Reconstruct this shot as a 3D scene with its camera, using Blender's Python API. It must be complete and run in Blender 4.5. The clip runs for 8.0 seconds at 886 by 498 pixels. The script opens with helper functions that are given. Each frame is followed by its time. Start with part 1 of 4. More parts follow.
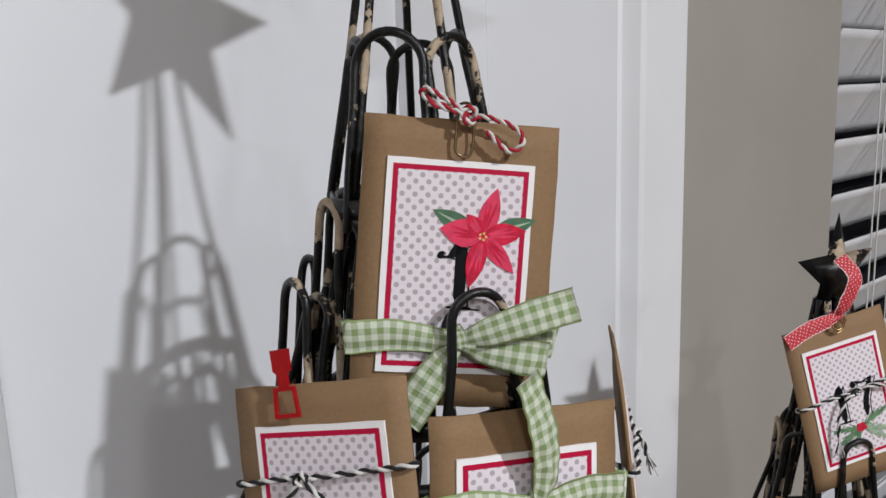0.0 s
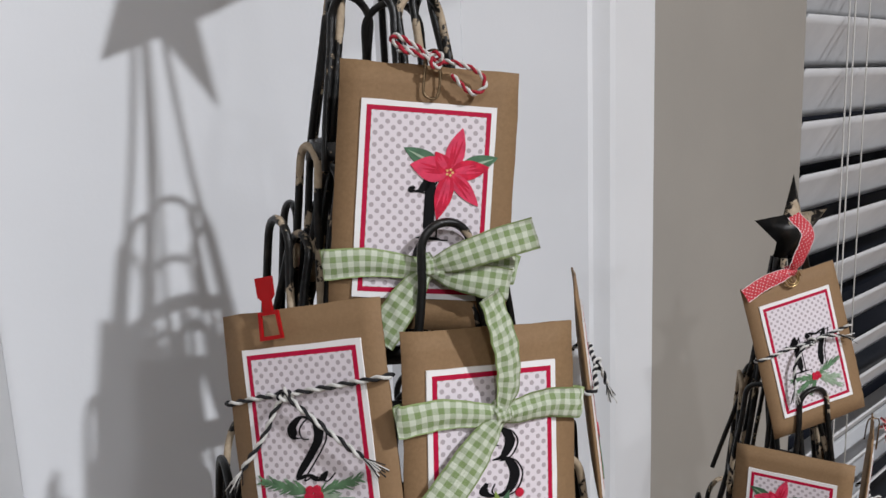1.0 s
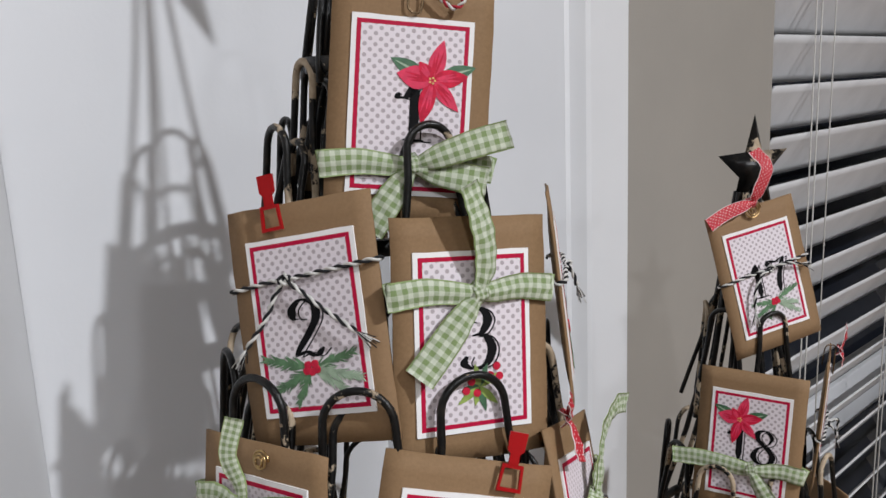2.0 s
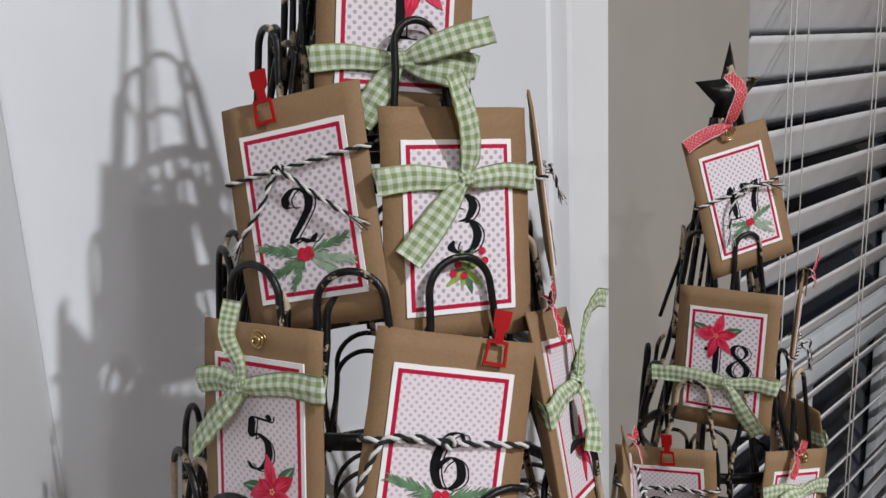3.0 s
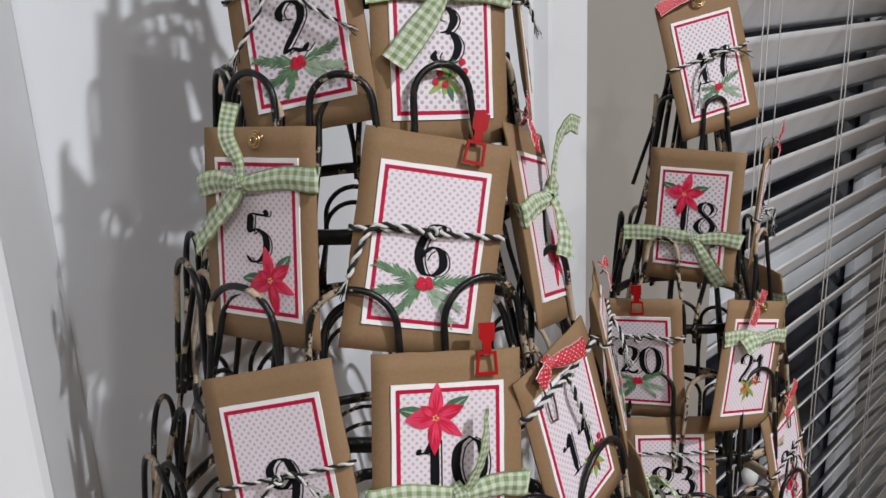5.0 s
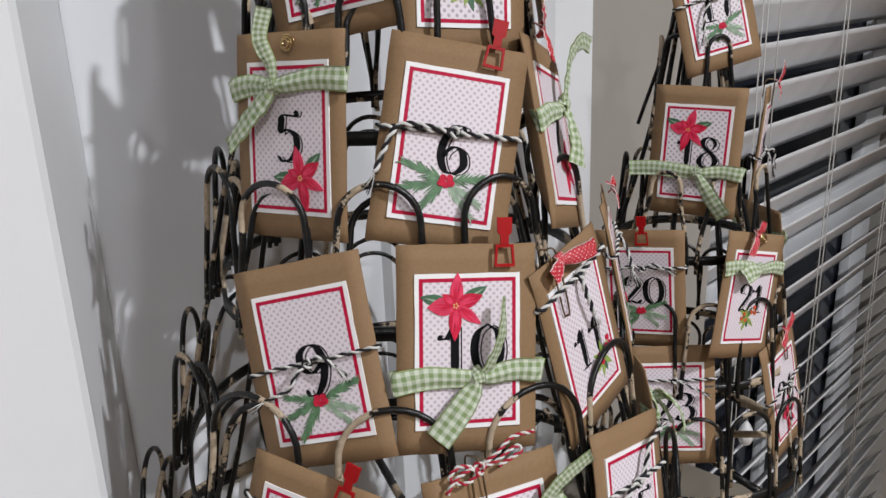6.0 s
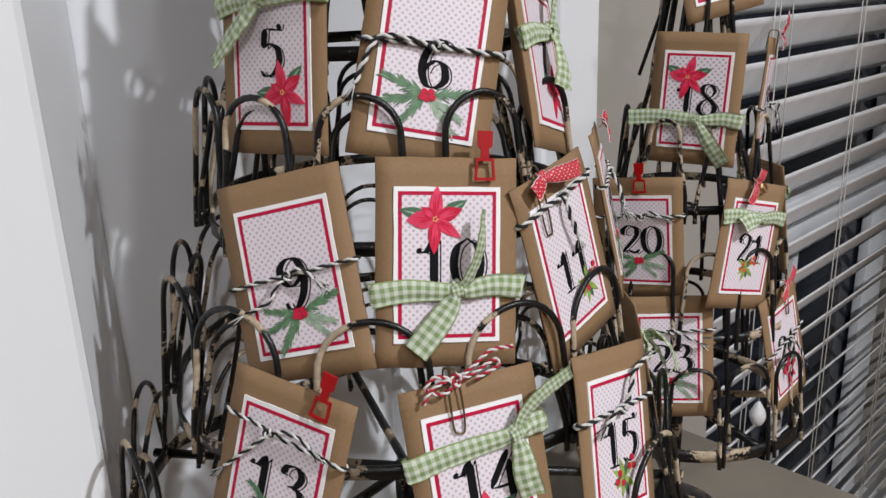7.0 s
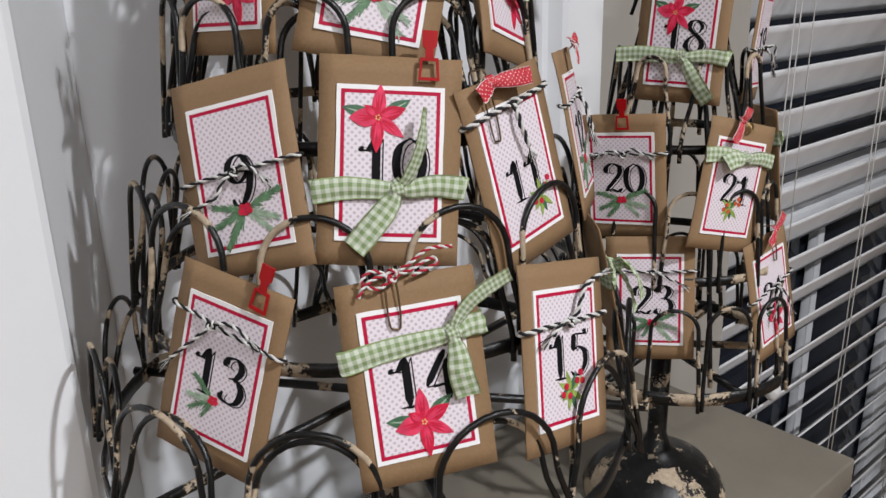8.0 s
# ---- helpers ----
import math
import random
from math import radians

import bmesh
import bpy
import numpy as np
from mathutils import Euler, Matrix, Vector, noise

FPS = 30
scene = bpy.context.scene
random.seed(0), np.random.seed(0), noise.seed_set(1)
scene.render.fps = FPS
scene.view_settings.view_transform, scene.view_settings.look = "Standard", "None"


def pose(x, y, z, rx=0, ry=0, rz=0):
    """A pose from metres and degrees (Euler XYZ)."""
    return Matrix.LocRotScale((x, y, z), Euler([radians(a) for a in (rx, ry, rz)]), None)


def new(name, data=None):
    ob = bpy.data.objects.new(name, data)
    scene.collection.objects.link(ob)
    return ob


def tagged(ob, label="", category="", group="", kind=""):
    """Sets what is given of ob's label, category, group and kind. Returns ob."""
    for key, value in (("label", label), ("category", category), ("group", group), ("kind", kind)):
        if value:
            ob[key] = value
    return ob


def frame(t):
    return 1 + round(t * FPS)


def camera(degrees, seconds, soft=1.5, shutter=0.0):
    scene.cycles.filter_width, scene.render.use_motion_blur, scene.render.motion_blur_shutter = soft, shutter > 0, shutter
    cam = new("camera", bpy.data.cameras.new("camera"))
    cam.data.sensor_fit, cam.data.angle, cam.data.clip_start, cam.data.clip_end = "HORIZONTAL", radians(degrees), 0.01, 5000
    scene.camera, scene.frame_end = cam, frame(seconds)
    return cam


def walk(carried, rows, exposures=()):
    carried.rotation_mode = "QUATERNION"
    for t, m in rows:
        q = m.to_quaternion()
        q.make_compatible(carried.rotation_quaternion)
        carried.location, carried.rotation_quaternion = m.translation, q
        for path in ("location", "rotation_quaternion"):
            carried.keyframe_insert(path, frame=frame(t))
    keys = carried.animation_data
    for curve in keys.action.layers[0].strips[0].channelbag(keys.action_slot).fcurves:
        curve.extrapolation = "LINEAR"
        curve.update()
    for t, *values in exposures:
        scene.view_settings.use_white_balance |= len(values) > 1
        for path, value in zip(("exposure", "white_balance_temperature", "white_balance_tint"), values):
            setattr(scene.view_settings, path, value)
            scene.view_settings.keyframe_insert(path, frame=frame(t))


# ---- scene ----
cam = camera(56.94, 8.0, soft=1.5)
ROWS = [
    (0.0, 0.1049, 0.0645, 1.4406, 79.11, 1.85, -41.51),
    (0.5, 0.1007, 0.0572, 1.4362, 79.25, 1.99, -41.88),
    (1.0, 0.0916, 0.0430, 1.4238, 79.24, 2.20, -42.55),
    (1.5, 0.0796, 0.0286, 1.4121, 79.00, 2.15, -43.05),
    (3.0, 0.0532, 0.0065, 1.3701, 77.10, 2.70, -44.88),
    (3.5, 0.0488, 0.0017, 1.3583, 76.17, 2.60, -45.14),
    (4.0, 0.0437, 0.0017, 1.3445, 75.10, 2.50, -45.52),
    (4.5, 0.0382, -0.0080, 1.3340, 74.20, 2.70, -45.83),
    (6.0, -0.0015, -0.0307, 1.2976, 72.47, 2.14, -46.05),
    (6.5, -0.0037, -0.0369, 1.2796, 72.18, 2.26, -45.59),
    (7.0, 0.0026, -0.0481, 1.2652, 72.40, 2.06, -44.43),
    (7.5, 0.0115, -0.0638, 1.2446, 72.37, 1.53, -42.68),
    (8.0, 0.0223, -0.0833, 1.2321, 71.55, 1.41, -41.19),
]
walk(cam, [(t, pose(x, y, z, rx, ry, rz)) for t, x, y, z, rx, ry, rz in ROWS],
     exposures=[(0.0, 0.0), (3.0, 0.02), (6.0, 0.10), (8.0, 0.16)])

# ---- light: two recessed ceiling lamps behind the camera, an added fill lamp, night outside ----
world = bpy.data.worlds.new("night")
scene.world = world
world.use_nodes = True
world.node_tree.nodes["Background"].inputs["Color"].default_value = (0.010, 0.012, 0.018, 1)
world.node_tree.nodes["Background"].inputs["Strength"].default_value = 0.3
scene.view_settings.exposure = 0.0

CEILING = 2.44
MAIN_LAMP = (0.50, -1.21, CEILING - 0.02)
SECOND_LAMP = (-0.88, -1.21, CEILING - 0.02)


def disc_lamp(name, place, watts, radius, colour):
    data = bpy.data.lights.new(name, "AREA")
    data.shape, data.size, data.energy, data.color = "DISK", radius * 2, watts, colour
    ob = new(name, data)
    ob.location = place
    return ob


disc_lamp("ceiling_and_fill_light", MAIN_LAMP, 42.5, 0.030, (0.93, 0.95, 1.0))
disc_lamp("ceiling_and_fill_light", SECOND_LAMP, 18.0, 0.035, (0.93, 0.95, 1.0))
# added fill lamp further back, lifts the shadows; no known source there
disc_lamp("ceiling_and_fill_light", (-0.2, -2.6, CEILING - 0.02), 21, 0.10, (0.93, 0.95, 1.0))


# ---- materials ----
class Graph:
    """A material's node tree with short calls."""

    def __init__(self, name, rough=0.6, metal=0.0):
        self.mat = bpy.data.materials.new(name)
        self.mat.use_nodes = True
        self.nodes, self.links = self.mat.node_tree.nodes, self.mat.node_tree.links
        self.bsdf = self.nodes["Principled BSDF"]
        self.bsdf.inputs["Roughness"].default_value = rough
        self.bsdf.inputs["Metallic"].default_value = metal

    def add(self, kind, **inputs):
        node = self.nodes.new(kind)
        for key, value in inputs.items():
            self.put(node.inputs[key.replace("_", " ")], value)
        return node

    def put(self, socket, value):
        if isinstance(value, bpy.types.NodeSocket):
            self.links.new(value, socket)
        else:
            socket.default_value = value

    def math(self, op, a, b=0.0):
        node = self.nodes.new("ShaderNodeMath")
        node.operation = op
        self.put(node.inputs[0], a)
        self.put(node.inputs[1], b)
        return node.outputs[0]

    def mix(self, fac, a, b):
        node = self.nodes.new("ShaderNodeMix")
        node.data_type = "RGBA"
        self.put(node.inputs[0], fac)
        self.put(node.inputs[6], a)
        self.put(node.inputs[7], b)
        return node.outputs[2]

    def coords(self, kind="Object"):
        return self.nodes.new("ShaderNodeTexCoord").outputs[kind]

    def split(self, vector):
        node = self.nodes.new("ShaderNodeSeparateXYZ")
        self.links.new(vector, node.inputs[0])
        return node.outputs

    def noise(self, vector, scale, detail=3.0, rough=0.55):
        node = self.add("ShaderNodeTexNoise", Vector=vector, Scale=scale, Detail=detail, Roughness=rough)
        return node.outputs["Fac"]

    def ramp(self, fac, low, high):
        node = self.nodes.new("ShaderNodeMapRange")
        self.put(node.inputs[0], fac)
        node.inputs[1].default_value, node.inputs[2].default_value = low, high
        return node.outputs[0]

    def bump(self, height, strength, distance):
        node = self.add("ShaderNodeBump", Height=height, Strength=strength, Distance=distance)
        self.links.new(node.outputs[0], self.bsdf.inputs["Normal"])

    def colour(self, value):
        self.put(self.bsdf.inputs["Base Color"], value)
        return self.mat


def rgb(r, g, b):
    return (r, g, b, 1.0)


def painted(name, colour, dark, rough=0.5, scale=6.0, grain=350.0, bump=0.06):
    """Wall or trim paint: faint cloudy variation, roller grain."""
    g = Graph(name, rough)
    at = g.coords()
    cloud = g.ramp(g.noise(at, scale, 4), 0.3, 0.7)
    g.bump(g.noise(at, grain, 2), bump, 0.001)
    return g.colour(g.mix(cloud, rgb(*dark), rgb(*colour)))


def kraft_paper():
    g = Graph("kraft_paper", 0.78)
    at = g.coords()
    info = g.nodes.new("ShaderNodeObjectInfo")
    fibre = g.ramp(g.noise(at, 900, 4, 0.7), 0.3, 0.75)
    cloud = g.ramp(g.noise(at, 60, 4), 0.35, 0.7)
    base = g.mix(fibre, rgb(0.205, 0.122, 0.056), rgb(0.255, 0.155, 0.076))
    base = g.mix(g.math("MULTIPLY", cloud, 0.4), base, rgb(0.23, 0.135, 0.066))
    base = g.mix(g.math("MULTIPLY", info.outputs["Random"], 0.25), base, rgb(0.26, 0.16, 0.085))
    g.bump(fibre, 0.15, 0.0003)
    return g.colour(base)


def dotted_paper(name, pitch, radius, ground, dots):
    """Printed staggered dots at real size."""
    g = Graph(name, 0.45)
    x, _, z = g.split(g.coords())
    cells = []
    for shift in (0.0, 0.5):
        u = g.math("SUBTRACT", g.math("FRACT", g.math("ADD", g.math("DIVIDE", x, pitch), shift + 20)), 0.5)
        v = g.math("SUBTRACT", g.math("FRACT", g.math("ADD", g.math("DIVIDE", z, pitch), shift + 20)), 0.5)
        d = g.math("SQRT", g.math("ADD", g.math("MULTIPLY", u, u), g.math("MULTIPLY", v, v)))
        cells.append(g.math("LESS_THAN", d, radius / pitch))
    both = g.math("MAXIMUM", *cells)
    return g.colour(g.mix(both, rgb(*ground), rgb(*dots)))


def gingham(name):
    """Woven check ribbon: u runs along in widths, v across."""
    g = Graph(name, 0.7)
    u, v, _ = g.split(g.coords("UV"))
    n = 2.7
    su = g.math("LESS_THAN", g.math("FRACT", g.math("MULTIPLY", u, n)), 0.5)
    sv = g.math("LESS_THAN", g.math("FRACT", g.math("ADD", g.math("MULTIPLY", v, n), 0.5)), 0.5)
    check = g.math("MULTIPLY", g.math("ADD", su, sv), 0.5)
    weave = g.math("MULTIPLY", g.math("SINE", g.math("MULTIPLY", u, 120.0)), g.math("SINE", g.math("MULTIPLY", v, 120.0)))
    check = g.math("ADD", check, g.math("MULTIPLY", weave, 0.16))
    edge = g.math("GREATER_THAN", g.math("ABSOLUTE", g.math("SUBTRACT", v, 0.5)), 0.455)
    body = g.mix(check, rgb(0.66, 0.70, 0.58), rgb(0.215, 0.305, 0.115))
    g.bump(weave, 0.5, 0.0004)
    return g.colour(g.mix(edge, body, rgb(0.29, 0.38, 0.15)))


def dotted_ribbon(name):
    g = Graph(name, 0.6)
    u, v, _ = g.split(g.coords("UV"))
    cells = []
    for shift in (0.0, 0.5):
        a = g.math("SUBTRACT", g.math("FRACT", g.math("ADD", g.math("MULTIPLY", u, 3.2), shift)), 0.5)
        b = g.math("SUBTRACT", g.math("FRACT", g.math("ADD", g.math("MULTIPLY", v, 3.2), shift + 0.3)), 0.5)
        d = g.math("ADD", g.math("MULTIPLY", a, a), g.math("MULTIPLY", b, b))
        cells.append(g.math("LESS_THAN", d, 0.015))
    edge = g.math("GREATER_THAN", g.math("ABSOLUTE", g.math("SUBTRACT", v, 0.5)), 0.465)
    spots = g.math("MAXIMUM", g.math("MAXIMUM", *cells), edge)
    return g.colour(g.mix(spots, rgb(0.46, 0.012, 0.026), rgb(0.68, 0.58, 0.58)))


def plain(name, colour, rough=0.5, metal=0.0, vary=0.12, scale=200.0):
    g = Graph(name, rough, metal)
    cloud = g.ramp(g.noise(g.coords(), scale, 3), 0.3, 0.7)
    low = tuple(c * (1 - vary) for c in colour)
    return g.colour(g.mix(cloud, rgb(*low), rgb(*colour)))


def worn_black():
    """Black paint over cream primer, chipped and glossy."""
    g = Graph("worn_black_paint", 0.38)
    at = g.coords("Object")
    info = g.nodes.new("ShaderNodeObjectInfo")
    shift = g.nodes.new("ShaderNodeVectorMath")
    shift.operation = "ADD"
    g.links.new(at, shift.inputs[0])
    comb = g.add("ShaderNodeCombineXYZ", X=info.outputs["Random"], Y=info.outputs["Random"], Z=info.outputs["Random"])
    g.links.new(comb.outputs[0], shift.inputs[1])
    at = shift.outputs[0]
    large = g.noise(at, 42, 2, 0.5)
    small = g.noise(at, 420, 4, 0.65)
    level = g.math("ADD", g.math("MULTIPLY", large, 0.72), g.math("MULTIPLY", small, 0.28))
    level = g.math("ADD", level, g.math("MULTIPLY", info.outputs["Random"], 0.03))
    chip = g.ramp(level, 0.572, 0.586)
    rust = g.ramp(g.noise(at, 150, 3), 0.55, 0.7)
    black = g.mix(rust, rgb(0.006, 0.006, 0.006), rgb(0.020, 0.017, 0.014))
    cream = g.mix(g.noise(at, 300, 3), rgb(0.22, 0.16, 0.10), rgb(0.55, 0.45, 0.33))
    g.bump(g.math("SUBTRACT", small, g.math("MULTIPLY", chip, 0.6)), 0.5, 0.0006)
    g.put(g.bsdf.inputs["Roughness"], g.math("ADD", 0.33, g.math("MULTIPLY", chip, 0.4)))
    return g.colour(g.mix(chip, black, cream))


WHITE_DOOR = painted("white_door_paint", (0.72, 0.735, 0.76), (0.67, 0.685, 0.71), 0.42)
WHITE_TRIM = painted("white_trim_paint", (0.78, 0.79, 0.805), (0.73, 0.74, 0.755), 0.35)
GREIGE = painted("greige_wall_paint", (0.36, 0.335, 0.30), (0.32, 0.30, 0.27), 0.7, 5, 500, 0.12)
CEIL = painted("ceiling_paint", (0.75, 0.74, 0.72), (0.70, 0.69, 0.67), 0.8)
FLOOR = painted("floor_wood", (0.30, 0.20, 0.12), (0.20, 0.13, 0.08), 0.45)
TAUPE = painted("taupe_box_board", (0.185, 0.163, 0.128), (0.15, 0.132, 0.104), 0.75, 14, 600, 0.15)
BLIND = painted("blind_slat_paint", (0.66, 0.66, 0.67), (0.58, 0.58, 0.59), 0.5, 20, 200, 0.10)
CORD = plain("blind_cord", (0.62, 0.61, 0.58), 0.8)
GLASS = Graph("night_glass", 0.03)
GLASS.bsdf.inputs["Roughness"].default_value = 0.04
GLASS.bsdf.inputs["Specular IOR Level"].default_value = 0.25
GLASS = GLASS.colour(rgb(0.018, 0.021, 0.030))
KRAFT = kraft_paper()
PAPER = plain("white_card", (0.80, 0.79, 0.79), 0.6, 0, 0.05)
RED_INK = plain("red_ink", (0.46, 0.006, 0.045), 0.5, 0, 0.15)
DOTS = dotted_paper("dotted_print", 0.0037, 0.00075, (0.70, 0.64, 0.68), (0.40, 0.35, 0.37))
FINE_DOTS = dotted_paper("fine_dotted_print", 0.0030, 0.0006, (0.70, 0.63, 0.67), (0.49, 0.415, 0.445))
INK = plain("black_ink", (0.004, 0.004, 0.005), 0.7)
INK.node_tree.nodes["Principled BSDF"].inputs["Specular IOR Level"].default_value = 0.15
PETAL = plain("poinsettia_red", (0.66, 0.018, 0.060), 0.5, 0, 0.4, 420)
PETAL_PALE = plain("poinsettia_pale_red", (0.76, 0.055, 0.125), 0.5, 0, 0.35, 260)
LEAF = plain("leaf_green", (0.06, 0.16, 0.08), 0.5, 0, 0.5, 260)
FIR = plain("fir_green", (0.13, 0.26, 0.13), 0.55, 0, 0.5, 300)
PALE_LEAF = plain("pale_leaf_green", (0.38, 0.50, 0.36), 0.5, 0, 0.4, 260)
LIME_LEAF = plain("lime_leaf_green", (0.30, 0.42, 0.09), 0.5, 0, 0.4, 260)
BERRY = plain("berry_red", (0.60, 0.02, 0.055), 0.4, 0, 0.4, 500)
ORANGE = plain("orange_bloom", (0.65, 0.10, 0.03), 0.4, 0, 0.4, 500)
POLLEN = plain("pollen_yellow", (0.75, 0.50, 0.18), 0.5)
GINGHAM = gingham("green_gingham")
DOT_RIBBON = dotted_ribbon("red_dotted_ribbon")
BLACK_YARN = plain("black_yarn", (0.012, 0.012, 0.014), 0.9, 0, 0.4, 900)
WHITE_YARN = plain("white_yarn", (0.66, 0.65, 0.62), 0.9, 0, 0.25, 900)
RED_YARN = plain("red_yarn", (0.42, 0.015, 0.035), 0.9, 0, 0.35, 900)
RED_ENAMEL = plain("red_enamel", (0.36, 0.006, 0.008), 0.35, 0, 0.15)
BRONZE = plain("bronze_wire", (0.20, 0.14, 0.08), 0.35, 0.9)
GOLD = plain("gold_wire", (0.55, 0.38, 0.18), 0.28, 1.0)
for matte in (RED_INK, PETAL, PETAL_PALE, BERRY, RED_ENAMEL):
    matte.node_tree.nodes["Principled BSDF"].inputs["Specular IOR Level"].default_value = 0.18
IRON = worn_black()
IRON.node_tree.nodes["Principled BSDF"].inputs["Specular IOR Level"].default_value = 0.32
TASSEL = plain("white_plastic", (0.78, 0.78, 0.77), 0.4)
LAMP_GLOW = Graph("lamp_glow")
LAMP_GLOW.bsdf.inputs["Emission Color"].default_value = rgb(1, 0.95, 0.9)
LAMP_GLOW.bsdf.inputs["Emission Strength"].default_value = 2.0
LAMP_GLOW = LAMP_GLOW.mat


# ---- mesh helpers ----
def mesh_object(name, bm, material, parent=None, label="", smooth=True):
    data = bpy.data.meshes.new(name)
    bm.to_mesh(data)
    bm.free()
    for m in material if isinstance(material, (list, tuple)) else (material,):
        data.materials.append(m)
    if smooth:
        data.polygons.foreach_set("use_smooth", [True] * len(data.polygons))
    ob = new(name, data)
    ob.parent = parent
    return tagged(ob, label)


def part(name, bm, material, parent, label="", smooth=True):
    return mesh_object(name, bm, material, parent, label, smooth)


def box(bm, low, high, bevel=0.0):
    made = bmesh.ops.create_cube(bm, size=1.0)["verts"]
    for v in made:
        v.co = Vector([(l + h) / 2 + c * (h - l) for l, h, c in zip(low, high, v.co)])
    if bevel:
        edges = list({e for v in made for e in v.link_edges})
        bmesh.ops.bevel(bm, geom=edges, offset=bevel, segments=2, affect="EDGES", profile=0.5)
    return bm


def smooth_path(points, steps=6, closed=False):
    """A Catmull-Rom line through the points."""
    p = [Vector(q) for q in points]
    if closed:
        p = [p[-1], *p, p[0], p[1]]
    else:
        p = [p[0] * 2 - p[1], *p, p[-1] * 2 - p[-2]]
    out = []
    for i in range(1, len(p) - 2):
        a, b, c, d = p[i - 1:i + 3]
        for k in range(steps):
            t = k / steps
            out.append(0.5 * (2 * b + (c - a) * t + (2 * a - 5 * b + 4 * c - d) * t * t + (3 * b - a - 3 * c + d) * t ** 3))
    if not closed:
        out.append(p[-2])
    return out


def tube(bm, path, radius, sides=8, closed=False, slot=0, taper=None):
    """Sweeps a round section along the path."""
    path = [Vector(p) for p in path]
    n = len(path)
    rings, up = [], None
    for i, p in enumerate(path):
        if closed:
            along = path[(i + 1) % n] - path[i - 1]
        else:
            along = path[min(i + 1, n - 1)] - path[max(i - 1, 0)]
        along.normalize()
        if up is None:
            up = along.orthogonal().normalized()
        up = (up - along * up.dot(along))
        up = up.normalized() if up.length > 1e-6 else along.orthogonal().normalized()
        side = along.cross(up)
        r = radius if taper is None else radius * taper(i / max(n - 1, 1))
        rings.append([bm.verts.new(p + (up * math.cos(a) + side * math.sin(a)) * r)
                      for a in (2 * math.pi * k / sides for k in range(sides))])
    for i in range(n if closed else n - 1):
        a, b = rings[i], rings[(i + 1) % n]
        for k in range(sides):
            f = bm.faces.new((a[k], a[(k + 1) % sides], b[(k + 1) % sides], b[k]))
            f.material_index = slot
    if not closed:
        bm.faces.new(rings[0][::-1]).material_index = slot
        bm.faces.new(rings[-1]).material_index = slot
    return bm


def band(bm, path, width, facing=(0, -1, 0), thick=0.00035, twist=(0, 0), widths=None, crease=0.0):
    """A ribbon strip along the path with thickness and UVs: u in widths along, v across."""
    uv = bm.loops.layers.uv.verify()
    path = [Vector(p) for p in path]
    n, run, rows = len(path), 0.0, []
    across = 7
    for i, p in enumerate(path):
        along = (path[min(i + 1, n - 1)] - path[max(i - 1, 0)]).normalized()
        if i:
            run += (p - path[i - 1]).length
        t = i / (n - 1)
        face = Vector(facing)
        face = (face - along * face.dot(along))
        face = face.normalized() if face.length > 1e-5 else along.orthogonal().normalized()
        turn = radians(twist[0] + (twist[1] - twist[0]) * t)
        side = along.cross(face)
        face, side = face * math.cos(turn) + side * math.sin(turn), side * math.cos(turn) - face * math.sin(turn)
        w = width * (1.0 if widths is None else np.interp(t, np.linspace(0, 1, len(widths)), widths))
        row = []
        for k in range(across):
            v = k / (across - 1)
            fold = crease * (0.5 - abs(v - 0.5)) * 2 * width * (1 - t) * 0.35
            fold += width * 0.030 * math.sin(9 * t + 7 * v + run * 700) + width * 0.022 * math.sin(17 * v + 5 * t + run * 300)
            row.append((p + side * (v - 0.5) * w + face * (thick * 0.5 + fold), p + side * (v - 0.5) * w + face * (fold - thick * 0.5), run / width, v))
        rows.append([(bm.verts.new(a), bm.verts.new(b), u, v) for a, b, u, v in row])

    def quad(vs, uvs):
        f = bm.faces.new(vs)
        for loop, c in zip(f.loops, uvs):
            loop[uv].uv = c

    for r, s in zip(rows, rows[1:]):
        for k in range(across - 1):
            ring = (r[k], r[k + 1], s[k + 1], s[k])
            c = [(q[2], q[3]) for q in ring]
            quad([q[0] for q in ring][::-1], c[::-1])
            quad([q[1] for q in ring], c)
        for k in (0, across - 1):
            quad([r[k][0], s[k][0], s[k][1], r[k][1]], [(r[k][2], r[k][3])] * 4)
    for r in (rows[0], rows[-1]):
        for k in range(across - 1):
            quad([r[k][0], r[k + 1][0], r[k + 1][1], r[k][1]], [(r[k][2], r[k][3])] * 4)
    return bm


def plate(bm, outline, y0, y1):
    """A flat shape in x, z, from depth y0 (front) to y1 (back)."""
    front = [bm.verts.new((x, y0, z)) for x, z in outline]
    back = [bm.verts.new((x, y1, z)) for x, z in outline]
    bm.faces.new(front)
    bm.faces.new(back[::-1])
    n = len(outline)
    for i in range(n):
        bm.faces.new((front[i], back[i], back[(i + 1) % n], front[(i + 1) % n]))
    bmesh.ops.recalc_face_normals(bm, faces=bm.faces)
    return bm


def empty(name, m):
    ob = new(name)
    ob.empty_display_size = 0.01
    ob.matrix_basis = m
    return ob


# ---- the large structure ----
WALL_Y, LEFT_EDGE, CASING_L, CASING_R, BLIND_L, BLIND_R = 0.400, 0.176, 0.581, 0.637, 0.930, 1.87


def setting(name, bm, material, label, smooth=False):
    return tagged(mesh_object(name, bm, material, smooth=smooth), label, "", "", "structure")


